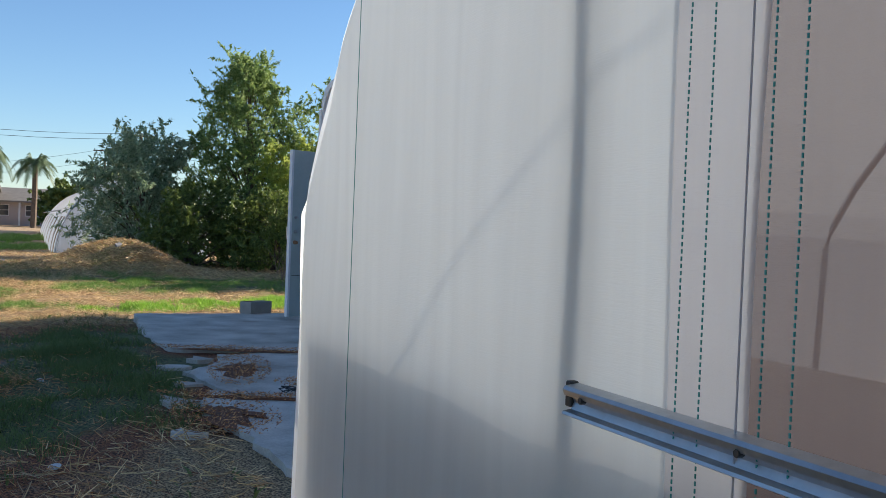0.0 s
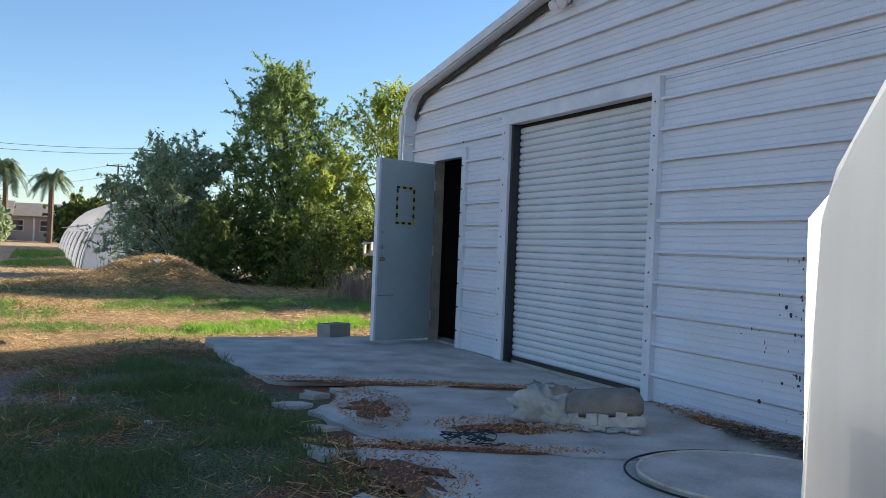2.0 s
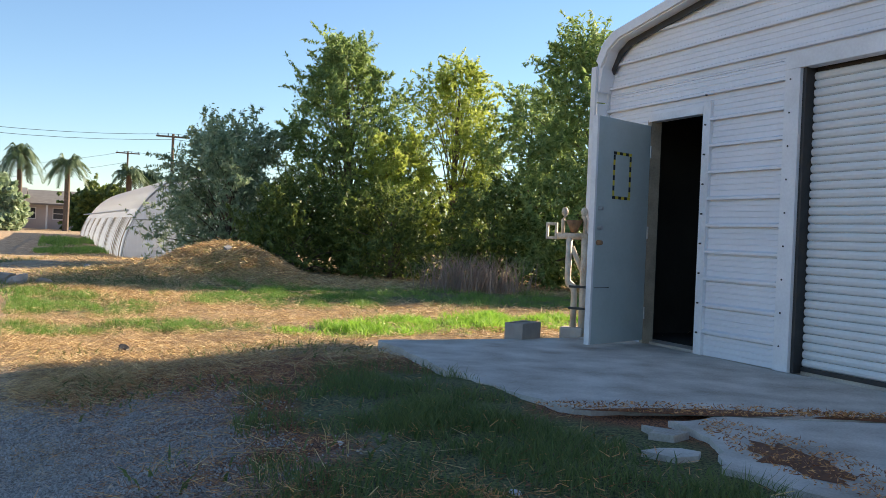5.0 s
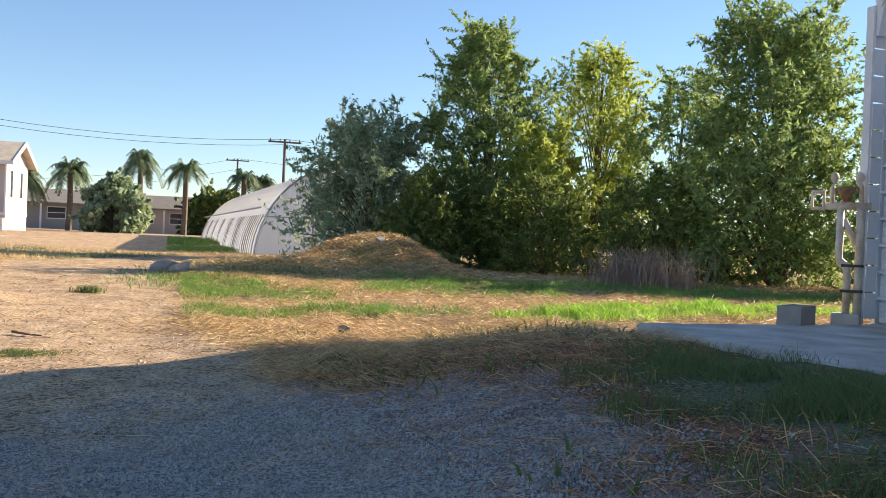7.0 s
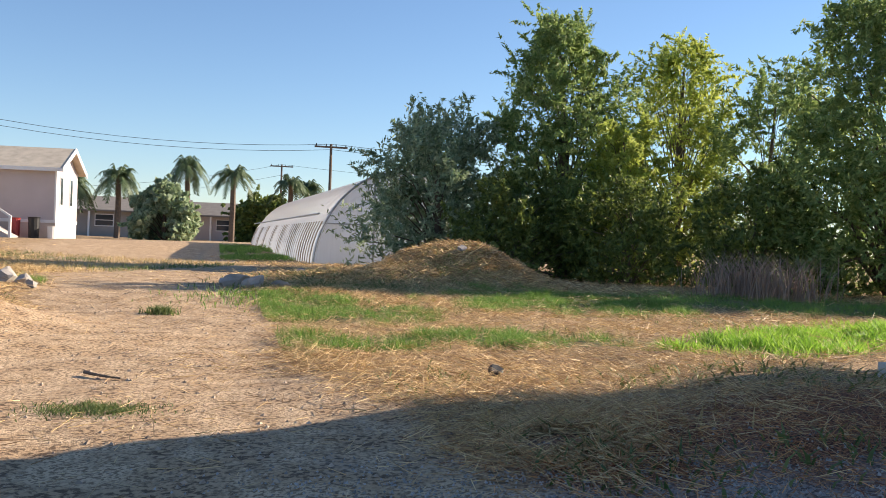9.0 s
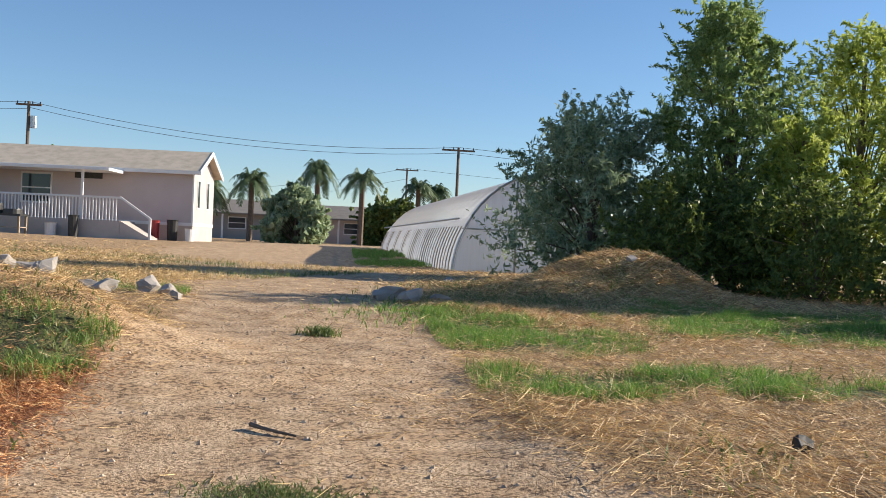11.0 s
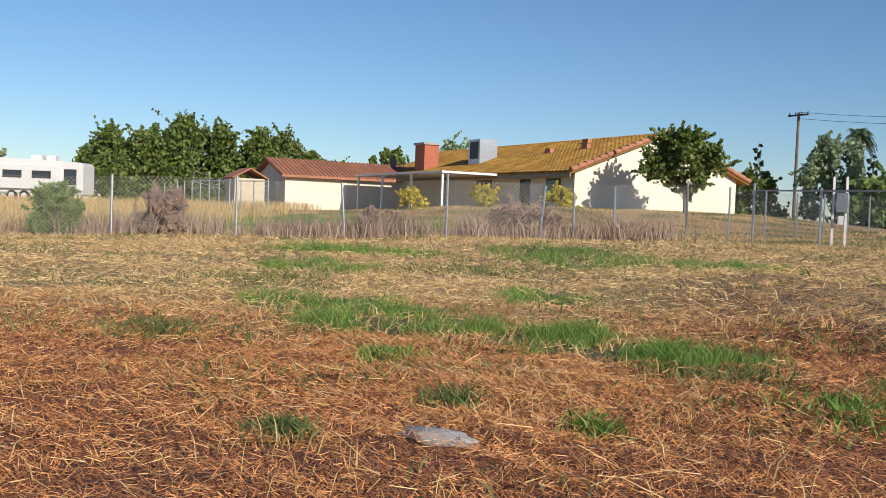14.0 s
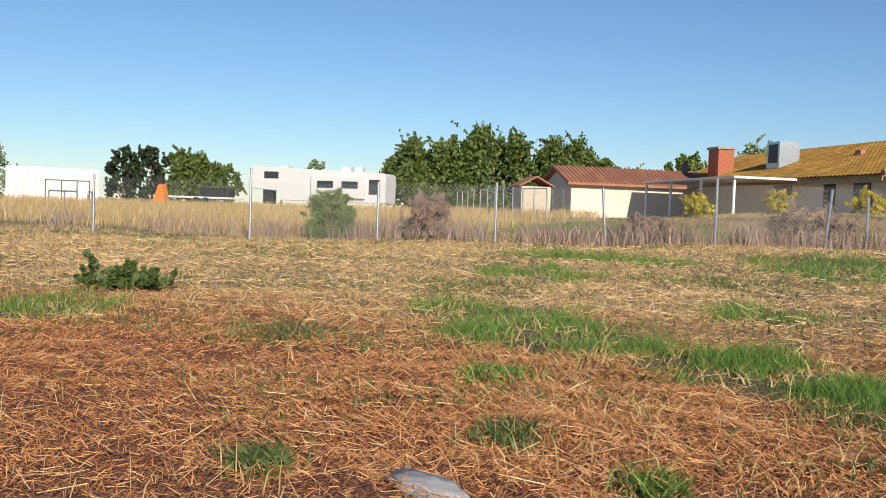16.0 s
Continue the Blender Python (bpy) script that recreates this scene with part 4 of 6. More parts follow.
def spread_width(x, y):
    """Stalks, a little coarser where they are far and few."""
    d = np.hypot(x + 7, y - 11)
    return RNG.uniform(0.0018, 0.0042, len(x)) * (1 + np.clip(d - 4, 0, 20) * 0.14)


def keep(x, y, chance):
    ok = RNG.random(len(x)) < chance
    return x[ok], y[ok]


x, y = scatter(760000)
open_soil = np.maximum(road_mask(x, y), gravel_mask(x, y) * 0.9)
lump = np.array([noise.noise(Vector((a * 0.9, b * 0.9, 3))) for a, b in zip(x, y)])
red = red_mask(x, y)
sx, sy = keep(x, y, np.clip(np.clip(1 - open_soil, 0.035, 1) * (1 - (0.72 + 0.26 * (x > -3.6)) * green_mask(x, y)) * (1 - 0.9 * red) * (0.95 + 0.6 * lump), 0, 1))
blades("dry_straw", sx, sy, RNG.uniform(0.03, 0.17, len(sx)) * RNG.uniform(0.6, 1.2, len(sx)), spread_width(sx, sy), 0, STRAW, "cut dry straw lying matted over the soil", flat=True)
sx, sy = keep(x, y, np.clip((1 - open_soil) * red * (0.7 + 0.7 * lump) * (1 - 0.9 * green_mask(x, y)), 0, 1))
blades("rusty_straw", sx, sy, RNG.uniform(0.015, 0.06, len(sx)), 0.9 * spread_width(sx, sy), 0, RED_STRAW, "rust-brown dry weeds lying over the field", flat=True)
n = 300000
x, y = RNG.uniform(-16, -7.3, n), RNG.uniform(4.5, 13.5, n)
lump = np.array([noise.noise(Vector((a * 1.4, b * 1.4, 31))) for a, b in zip(x, y)])
sx, sy = keep(x, y, np.clip((1 - 1.2 * road_mask(x, y)) * red_mask(x, y) * (0.75 + 0.8 * lump) * (1 - 0.9 * green_mask(x, y)), 0, 1))
blades("rusty_chaff", sx, sy, RNG.uniform(0.012, 0.05, len(sx)) * (1 + 1.5 * (RNG.random(len(sx)) < 0.01)), RNG.uniform(0.002, 0.0042, len(sx)), 0, RED_STRAW, "fine rust-brown chaff covering the field", flat=True)
n = 120000
x, y = -13 - 42 * RNG.random(n) ** 1.35, RNG.uniform(-10, 30, n)
lump = np.array([noise.noise(Vector((a * 0.5, b * 0.5, 41))) for a, b in zip(x, y)])
for low, mat, name, label in ((True, GOLD, "field_stubble", "pale dry stubble across the far field"), (False, WEED, "field_weeds", "dull green weeds across the far field")):
    ok = (lump > 0.12) ^ low
    blades(name, x[ok], y[ok], RNG.uniform(0.02, 0.13, ok.sum()), RNG.uniform(0.006, 0.016, ok.sum()) * (1 + np.clip(-20 - x[ok], 0, 40) * 0.05), 0.9, mat, label)
x, y = scatter(90000)
lump = np.array([noise.noise(Vector((a * 1.3, b * 1.3, 9))) for a, b in zip(x, y)])
sx, sy = keep(x, y, np.clip(np.clip(1 - 1.6 * np.maximum(road_mask(x, y), gravel_mask(x, y)), 0, 1) * (0.05 + 0.6 * lump) * (1 - green_mask(x, y)), 0, 0.6))
blades("straw_stubble", sx, sy, RNG.uniform(0.05, 0.16, len(sx)), RNG.uniform(0.003, 0.007, len(sx)), 0.6, GOLD, "standing dry stubble among the straw")
for i, (cx, cy, a, b) in enumerate(GREENS):
    d = math.hypot(cx + 6, cy - 11)
    n = int(min(45000, 14000 * a * b * (1.0 if d < 9 else 0.6 if d < 16 else 0.35 if cy > 36 else 0.22) + 900))
    r, t = np.sqrt(RNG.random(n)) * 1.2, RNG.random(n) * 2 * np.pi
    x, y = cx + a * r * np.cos(t), cy + b * r * np.sin(t)
    lump = np.array([noise.noise(Vector((p * 1.7, q * 1.7, 5))) for p, q in zip(x, y)])
    clump = np.array([noise.noise(Vector((p * 4.5, q * 4.5, 15))) for p, q in zip(x, y)])
    ok = (RNG.random(n) < np.clip(1.3 - r + lump * 1.2, 0, 1)) & (lump + 0.6 * clump > -0.12) & ~SLAB(x, y) & (road_mask(x, y) < 0.6)
    x, y, lump, clump = x[ok], y[ok], lump[ok], clump[ok]
    far = 1 + max(0, d - 12) * 0.05
    blades("green_grass", x, y, RNG.uniform(0.025, 0.095 if i in (0, 1) else 0.105, len(x)) * (1 + 1.1 * np.clip(lump + 0.6 * clump, -0.6, 0.7)) * min(far, 1.5), RNG.uniform(0.003, 0.006, len(x)) * far * (2.4 if 2 <= i <= 4 else 1), 0.6,
           LUSH if 2 <= i <= 4 else GRASS if i > 4 else WEED, "green grass patch growing through dry straw")
# weeds with broad leaves
x, y = scatter(80000)
lump = np.array([noise.noise(Vector((a * 0.8, b * 0.8, 21))) for a, b in zip(x, y)])
sx, sy = keep(x, y, np.clip(np.clip(1 - road_mask(x, y) * 1.5, 0, 1) * np.clip(1 - 1.3 * gravel_mask(x, y), 0, 1) * (lump - 0.05) * 3, 0, 1))
blades("weeds", sx, sy, RNG.uniform(0.03, 0.09, len(sx)), RNG.uniform(0.008, 0.022, len(sx)), 0.9, WEED, "low dull green weeds in tufts")
n = 1300
x, y = RNG.normal(-6.95, 0.17, n), RNG.normal(10.75, 0.09, n)
blades("drive_weeds", x, y, RNG.uniform(0.012, 0.045, n), RNG.uniform(0.004, 0.009, n), 0.9, WEED, "low weed tuft growing in the drive")
for i, (cx, cy, a) in enumerate(((-8.2, 17.6, 0.7), (-8.3, 19.3, 0.8), (-7.6, 20.3, 0.8), (-6.6, 22.4, 0.8), (-8.6, 21.6, 0.9), (-8.75, 15.3, 0.09), (-10.9, 9.9, 0.08), (-10.7, 8.6, 0.08), (-11.4, 9.3, 0.1), (-12.6, 9.0, 0.14), (-13.4, 7.4, 0.2), (-12.2, 10.9, 0.25), (-11.2, 11.2, 0.22), (-18, 7.5, 0.6), (-20.5, 10, 0.7), (-24, 9, 0.7), (-25, 12, 0.9))):
    n = int(1800 * a ** 0.7)
    x, y = RNG.normal(cx, a * 0.8, n), RNG.normal(cy, a * 0.8, n)
    blades("weed_tuft", x, y, RNG.uniform(0.03, 0.12, n), RNG.uniform(0.006, 0.016, n), 0.7, WEED if i % 3 else GRASS, "green weed tuft among dry straw")
n = 26000
x, y = -31.5 - 38 * RNG.random(n) ** 1.5, RNG.uniform(-35, 4, n)
blades("golden_grass", x, y, RNG.uniform(0.25, 0.6, n), RNG.uniform(0.015, 0.04, n), 0.35, GOLD, "tall golden dry grass behind the fence")
n = 4500
x, y = RNG.normal(-31.6, 0.7, n), np.repeat(RNG.uniform(-12, 17, n // 75), 75) + RNG.normal(0, 0.35, n)
blades("fence_brush", x, y, RNG.uniform(0.2, 0.7, n), RNG.uniform(0.012, 0.03, n), 0.5, DRY_BUSH, "grey-brown dry brush along the fence")
n = 700
x, y = RNG.normal(-1.4, 0.5, n), RNG.normal(22.6, 0.3, n)
blades("reed_clump", x, y, RNG.uniform(0.35, 0.9, n), RNG.uniform(0.008, 0.02, n), 0.5, DRY_BUSH, "pale dry reeds before the willows")
# thicker straw over the dirt mound
n = 26000
x, y = RNG.normal(-6.8, 1.3, n), RNG.normal(22.9, 1.0, n)
blades("mound_straw", x, y, RNG.uniform(0.05, 0.22, n), RNG.uniform(0.006, 0.014, n), 0, STRAW, "dry straw thrown over the dirt mound", flat=True)
# crushed grey gravel before the shed
n = 60000
x, y = RNG.normal(-4.2, 1.0, n), RNG.normal(7.6, 1.3, n)
grey_ok = RNG.random(n) < 2.4 * gravel_mask(x, y) * (1 - green_mask(x, y))
x, y = x[grey_ok], y[grey_ok]
z, s = ground_z(x, y), RNG.uniform(0.004, 0.010, len(x))
a = RNG.random(len(x)) * 6.28
verts = np.stack([np.stack([x + s * np.cos(a + q) * m, y + s * np.sin(a + q) * m, z + h * s], -1) for q, m, h in ((0, 1.2, -0.2), (2.1, 0.9, -0.2), (4.2, 1.1, -0.2), (2.0, 0.2, 1.0))], 1).reshape(-1, 3)
faces = [(4 * i + p, 4 * i + q, 4 * i + 3) for i in range(len(x)) for p, q in ((0, 1), (1, 2), (2, 0))]
tagged(sheet("gravel", verts.tolist(), faces, GRIT), "crushed grey gravel trodden into the dirt", "gravel", kind="stuff")
# pebbles on the drive
n = 26000
x, y = RNG.uniform(-11, -2, n), RNG.uniform(4, 20, n)
ok = np.maximum(road_mask(x, y), 1.4 * gravel_mask(x, y)) > 0.45
x, y = x[ok], y[ok]
z, s = ground_z(x, y), 0.004 + 0.016 * RNG.random(len(x)) ** 6
a = RNG.random(len(x)) * 6.28
verts = np.stack([np.stack([x + s * np.cos(a + q) * m, y + s * np.sin(a + q) * m, z + h * s], -1) for q, m, h in ((0, 1.2, 0), (1.7, 0.9, 0), (3.2, 1.1, 0), (4.6, 0.8, 0), (2.0, 0.2, 0.8))], 1).reshape(-1, 3)
faces = [(5 * i + p, 5 * i + q, 5 * i + 4) for i in range(len(x)) for p, q in ((0, 1), (1, 2), (2, 3), (3, 0))]
tagged(sheet("gravel", verts.tolist(), faces, PEBBLE), "loose small stones on the dirt drive", "gravel", kind="stuff")


# ---- trees ----
def tree(name, x, y, height, spread, mat, label, leaves=9000, leaf=(0.16, 0.035), trunk=0.16, seed=0, low=0.15, lobes=26, category="tree", base=None, droop=0.3, narrow=0.55, shoots=0.75):
    """Limbs that fork from a tapered trunk, each ending in a loose clump of leaves."""
    rng, rnd = np.random.default_rng(seed), random.Random(seed)
    z0 = gz1(x, y) - 0.05 if base is None else base
    top = empty(name, Matrix.Translation((x, y, z0)), label, category)
    bm = bmesh.new()
    bend = Vector((rnd.uniform(-0.06, 0.06), rnd.uniform(-0.06, 0.06), 0)) * height
    spine = [Vector((0, 0, 0)) + bend * (k / 6) ** 2 + Vector((0, 0, height * 0.8 * k / 6)) for k in range(7)]
    tube(bm, spine, trunk, 8, trunk * 0.2)
    centres = []
    for i in range(lobes):
        f = low + (1 - low) * (i + rnd.random()) / lobes
        wide = spread * (1 - ((f - 0.38) / 0.68) ** 2) ** 0.5 if abs(f - 0.38) < 0.66 else spread * 0.2
        t, r = i * 2.4 + rnd.random(), wide * (0.35 + 0.6 * rnd.random())
        c = Vector((r * math.cos(t), r * math.sin(t), height * f * 0.9)) + bend * f
        j = min(5, int(max(0, f - 0.25) * 6))
        tube(bm, [spine[j], (spine[j] + c) / 2 + Vector((0, 0, 0.08 * height)), c], trunk * 0.35 * (1.1 - f), 5, 0.01)
        centres.append((c, spread * rnd.uniform(0.16, 0.36) * (1.15 - 0.5 * f)))
    part("trunk", bm, BARK, top)
    per = leaves // lobes
    pts, dirs = [], []
    for c, r in centres:
        n = max(6, int(per * rnd.uniform(0.6, 1.4)))
        v = rng.normal(size=(n, 3))
        v /= np.linalg.norm(v, axis=1)[:, None]
        v *= (rng.random(n) ** 0.45)[:, None] * r * np.array([1, 1, 1.15 + narrow])
        v[:, 2] -= droop * np.hypot(v[:, 0], v[:, 1]) * 0.5
        m = max(3, n // 40)
        root = rng.normal(size=(m, 3)) * r * 0.45
        aim = root / (np.linalg.norm(root, axis=1)[:, None] + 1e-6) + rng.normal(size=(m, 3)) * 0.5 + np.array([0, 0, 0.75 - droop])
        aim *= (r * rng.uniform(0.5, 1.9, m) / np.linalg.norm(aim, axis=1))[:, None]
        which, f = rng.integers(0, m, n), rng.random(n)[:, None]
        shoot = root[which] + aim[which] * f + np.array([0, 0, -droop * 0.5]) * r * f * f + rng.normal(size=(n, 3)) * r * 0.05
        v = np.where(rng.random(n)[:, None] < shoots, shoot, v)
        pts.append(v + np.array(c))
    p = np.concatenate(pts)
    p = p[p[:, 2] > 0.1]
    n = len(p)
    d = rng.normal(size=(n, 3)) + np.array([0, 0, -droop])
    d /= np.linalg.norm(d, axis=1)[:, None]
    s = np.cross(d, rng.normal(size=(n, 3)))
    s /= np.linalg.norm(s, axis=1)[:, None]
    ln, wd = leaf[0] * rng.uniform(0.6, 1.3, n)[:, None], leaf[1] * rng.uniform(0.7, 1.3, n)[:, None]
    v = np.stack([p - d * ln / 2, p + s * wd, p + d * ln / 2, p - s * wd], 1).reshape(-1, 3)
    sheet("crown", v.tolist(), np.arange(4 * n).reshape(n, 4).tolist(), mat, top)
    return top


for tx, ty, h, spread, mat, n, trunk, seed, low, lobes, label in (
        (-8.0, 29.2, 4.3, 2.0, OLIVE, 60000, 0.14, 1, 0.05, 60, "grey-green bushy willow behind the dirt mound"),
        (-6.0, 27.4, 2.6, 1.6, FAR_LEAF, 30000, 0.1, 2, 0.05, 36, "low dark green willow bush behind the mound"),
        (-4.9, 30.4, 7.3, 1.9, WILLOW, 80000, 0.2, 3, 0.05, 70, "tall dark green willow with dense leaves"),
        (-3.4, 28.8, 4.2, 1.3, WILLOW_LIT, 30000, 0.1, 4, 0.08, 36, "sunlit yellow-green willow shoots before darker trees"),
        (-1.9, 32.5, 7.3, 1.8, WILLOW_LIT, 50000, 0.16, 5, 0.1, 56, "slender sparse willow tree coloured sunlit yellow-green"),
        (0.2, 31.0, 5.8, 2.0, WILLOW, 38000, 0.12, 6, 0.05, 40, "dark green willow filling the thicket"),
        (1.7, 25.8, 6.5, 2.2, WILLOW, 92000, 0.18, 7, 0.04, 70, "tall green willow beside the shed"),
        (4.2, 23.2, 4.7, 1.6, WILLOW, 34000, 0.14, 8, 0.05, 40, "green willow standing behind the shed"),
        (6.6, 24.4, 5.7, 2.0, WILLOW, 60000, 0.15, 11, 0.04, 36, "leafy willow shading the grass behind the shed"),
        (9.4, 25.8, 6.0, 2.3, WILLOW, 50000, 0.16, 12, 0.04, 36, "tall willow shading the grass behind the shed"),
        (12.4, 27.0, 6.2, 2.4, WILLOW, 24000, 0.16, 13, 0.04, 34, "tall willow at the end of the thicket"),
        (-3.4, 26.6, 2.3, 1.6, FAR_LEAF, 20000, 0.06, 9, 0.02, 30, "low willow shrub at the thicket foot"),
        (-0.9, 26.2, 2.6, 1.8, FAR_LEAF, 22000, 0.06, 10, 0.02, 30, "dark low shrub at the thicket foot")):
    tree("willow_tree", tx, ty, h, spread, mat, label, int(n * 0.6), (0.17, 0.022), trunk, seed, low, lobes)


def polar(bearing, distance):
    """A place by its bearing (degrees left of north) and distance from the middle of the yard."""
    return -6.5 - math.sin(radians(bearing)) * distance, 8.5 + math.cos(radians(bearing)) * distance


for i, (b, d, h, s, mat, n, label) in enumerate(((24.4, 58, 4.0, 1.9, OLIVE, 6000, "round grey-green tree at the drive"), (18.4, 78, 4.3, 3.0, FAR_LEAF, 3500, "far dark hedge tree"), (64.3, 88, 8.6, 3.4, OLIVE, 3500, "far grey-green tree across the field"),
        (59.4, 82, 9.6, 3.2, FAR_LEAF, 5000, "far tall green tree"), (55.6, 86, 8.2, 4.2, OLIVE, 5000, "far broad grey tree"), (60.8, 62, 3.6, 3.4, WILLOW, 3500, "bright green bushes past the fence"), (57.5, 70, 4.0, 4.0, FAR_LEAF, 3000, "dark bushes past the fence"),
        (68.5, 90, 5.5, 3.0, FAR_LEAF, 2000, "far dark tree across the field"), (47.0, 92, 8.6, 3.0, FAR_LEAF, 2600, "green tree behind the long home"), (50.6, 98, 7.0, 2.2, FAR_LEAF, 1200, "treetop behind the long home"), (38.5, 110, 10.4, 1.0, OLIVE, 500, "thin sparse treetop behind the long home"), (36.8, 100, 7.4, 2.6, FAR_LEAF, 900, "low treetop behind the long home"),
        (105.5, 100, 8.2, 6.2, FAR_LEAF, 7000, "broad dark green orchard tree"), (101.7, 102, 9.6, 6.8, FAR_LEAF, 8000, "broad dark green orchard tree"), (97.8, 100, 8.6, 5.2, FAR_LEAF, 6000, "dark green orchard tree"), (95.5, 104, 7.4, 3.8, FAR_LEAF, 3000, "dark green orchard tree"),
        (90.3, 104, 8.0, 3.6, FAR_LEAF, 3000, "far dark green tree behind the roof"), (86.3, 98, 8.8, 3.4, OLIVE, 1600, "far thin grey tree behind the roof"), (94.5, 110, 6.2, 3.5, FAR_LEAF, 2000, "far low green tree"), (120.0, 105, 6.2, 3.4, FAR_LEAF, 2500, "far green tree across the field"), (122.2, 112, 7.0, 2.4, CYPRESS, 1800, "far dark conifer across the field"), (123.8, 112, 6.8, 2.2, CYPRESS, 1800, "far dark conifer across the field"), (118.6, 118, 5.6, 3.0, FAR_LEAF, 1800, "far green tree across the field"), (131.5, 115, 7.0, 3.5, OLIVE, 1500, "far grey-green tree across the field"), (112.6, 118, 6.6, 1.8, OLIVE, 700, "far grey treetop behind the caravan"))):
    tx, ty = polar(b, d)
    tree("tree", tx, ty, h - gz1(tx, ty) * 0.5, s, mat, label, int(n * 2.0), (0.42, 0.17), 0.16, 50 + i, 0.12, 26, narrow=0.1, shoots=0.3)
for b, d, h in ((68.2, 110, 10.5), (62.2, 112, 9.4)):
    tx, ty = polar(b, d)
    tree("cypress", tx, ty, h, 0.7, CYPRESS, "narrow dark far cypress", 1200, (0.4, 0.12), 0.1, 90, 0.05, 22)
tree("fruit_tree", -51.5, 22.9, 4.3, 2.0, FAR_LEAF, "small leafy tree before the cream gable wall", 9000, (0.24, 0.085), 0.1, 31, 0.42, 24, narrow=0.0, shoots=0.6)
tree("green_bush", -31.2, 0.3, 1.4, 0.75, WILLOW, "round fresh green bush before the fence", 9000, (0.2, 0.016), 0.04, 32, 0.05, 20, "bush", narrow=0.0)
tree("dry_bush", -30.9, 3.1, 1.2, 0.8, DRY_BUSH, "dry brown brush at the fence", 4500, (0.25, 0.015), 0.03, 33, 0.05, 20, "bush", narrow=0.0)
tree("dry_bush", -33.0, 8.4, 0.7, 0.8, DRY_BUSH, "dry brown brush behind the fence", 2500, (0.25, 0.015), 0.03, 34, 0.05, 16, "bush", narrow=0.0)
tree("dry_bush", -32.5, 12.6, 1.0, 1.1, DRY_BUSH, "dry brown brush behind the fence", 3500, (0.25, 0.015), 0.03, 35, 0.05, 16, "bush", narrow=0.0)
tree("weed_bush", -15.3, 4.9, 0.2, 0.5, WEED, "low spreading dark green weed on straw", 3500, (0.08, 0.03), 0.02, 36, 0.05, 14, "bush", narrow=0.0)
for i, (bx, by) in enumerate(((-53.0, 9.6), (-53.6, 13.3), (-52.6, 17.0))):
    tree("yellow_shrub", bx, by, 1.15, 0.8, YELLOW_BUSH, "clipped round yellow shrub beside the house", 1500, (0.16, 0.08), 0.03, 37 + i, 0.25, 16, "bush", narrow=0.0)


def palm(x, y, height, seed, label):
    rnd = random.Random(seed)
    top = empty("palm_tree", Matrix.Translation((x, y, gz1(x, y) - 0.05)), label, "palm tree", "palms along the far street")
    bm = bmesh.new()
    tube(bm, [(0, 0, 0), (0.05, 0, height * 0.5), (0, 0.05, height)], 0.24, 8, 0.19)
    part("trunk", bm, BARK, top)
    verts, faces = [], []
    for i in range(44):
        a, lift, reach = rnd.random() * 6.283, rnd.uniform(-0.35, 1.35), rnd.uniform(1.7, 2.3)
        c, s = math.cos(a), math.sin(a)
        spine = []
        for k in range(15):
            f = k / 14
            spine.append((reach * f * math.cos(lift) * (1 - 0.25 * f) + 0.15, height + reach * f * math.sin(lift) - 1.5 * f ** 2.2))
        for (r0, z0), (r1, z1), k in zip(spine, spine[1:], range(14)):
            for sgn in (-1, 1):
                w = 0.42 * math.sin(math.pi * (0.12 + 0.83 * k / 14))
                b = len(verts)
                verts += [(r0 * c, r0 * s, z0), (r1 * c, r1 * s, z1), ((r1 + 0.12) * c - sgn * w * s, (r1 + 0.12) * s + sgn * w * c, z1 - w * rnd.uniform(0.4, 1.0))]
                faces.append((b, b + 1, b + 2))
    sheet("fronds", verts, faces, PALM, top)


for i, (b, d, h) in enumerate(((27.3, 68, 4.6), (23.3, 72, 5.9), (20.5, 68.5, 5.1), (17.0, 74, 4.9), (16.0, 76, 4.8), (29.9, 70, 4.0), (63.2, 98, 9.2))):
    px, py = polar(b, d)
    palm(px, py, h, i, "tall fan palm with drooping fronds" if i != 1 else "taller windswept palm above a round tree")

# ---- far hoop house ----
hoop_house = empty("hoop_house", pose(-12.57, 33.66, -0.14, 0, 0, 24.4), "long white film hoop house beyond the mound", "greenhouse")
WIDE, TALL, LONG = 5.46, 2.98, 25.6
ARCH = [(WIDE / 2 - WIDE / 2 * math.copysign(abs(math.cos(math.pi * k / 24)) ** 1.0, math.cos(math.pi * k / 24)), TALL * math.sin(math.pi * k / 24) ** 1.15) for k in range(25)]
n = 160
verts = []
for j in range(n + 1):
    for x, z in ARCH:
        fold = (0.075 if z < 0.52 * TALL else 0.006) * (math.cos(j * math.pi) + 0.5 * math.sin(j * 1.7))
        verts.append((x + fold * (1 if x < WIDE / 2 else -1), LONG * j / n, max(z, 0)))
faces = [(j * 25 + k, j * 25 + k + 1, (j + 1) * 25 + k + 1, (j + 1) * 25 + k) for j in range(n) for k in range(24)]
sheet("cover", verts, faces, FILM_COVER, hoop_house)
bm = bmesh.new()
prism(bm, [(x, z) for x, z in ARCH], lambda a, b, c: Vector((a, 0.03 + c, b)), 0.004)
part("end_film", bm, FILM_FAR, hoop_house)
for j in range(20):
    bm = bmesh.new()
    tube(bm, [(x if j == 0 else x + (0.07 if x < WIDE / 2 else -0.07), LONG * j / 19.5 - (0.02 if j == 0 else 0), z + 0.02 if j == 0 else max(0, z - 0.05)) for x, z in ARCH], 0.035 if j == 0 else 0.025, 6)
    part("hoop", bm, STEEL, hoop_house)
bm = bmesh.new()
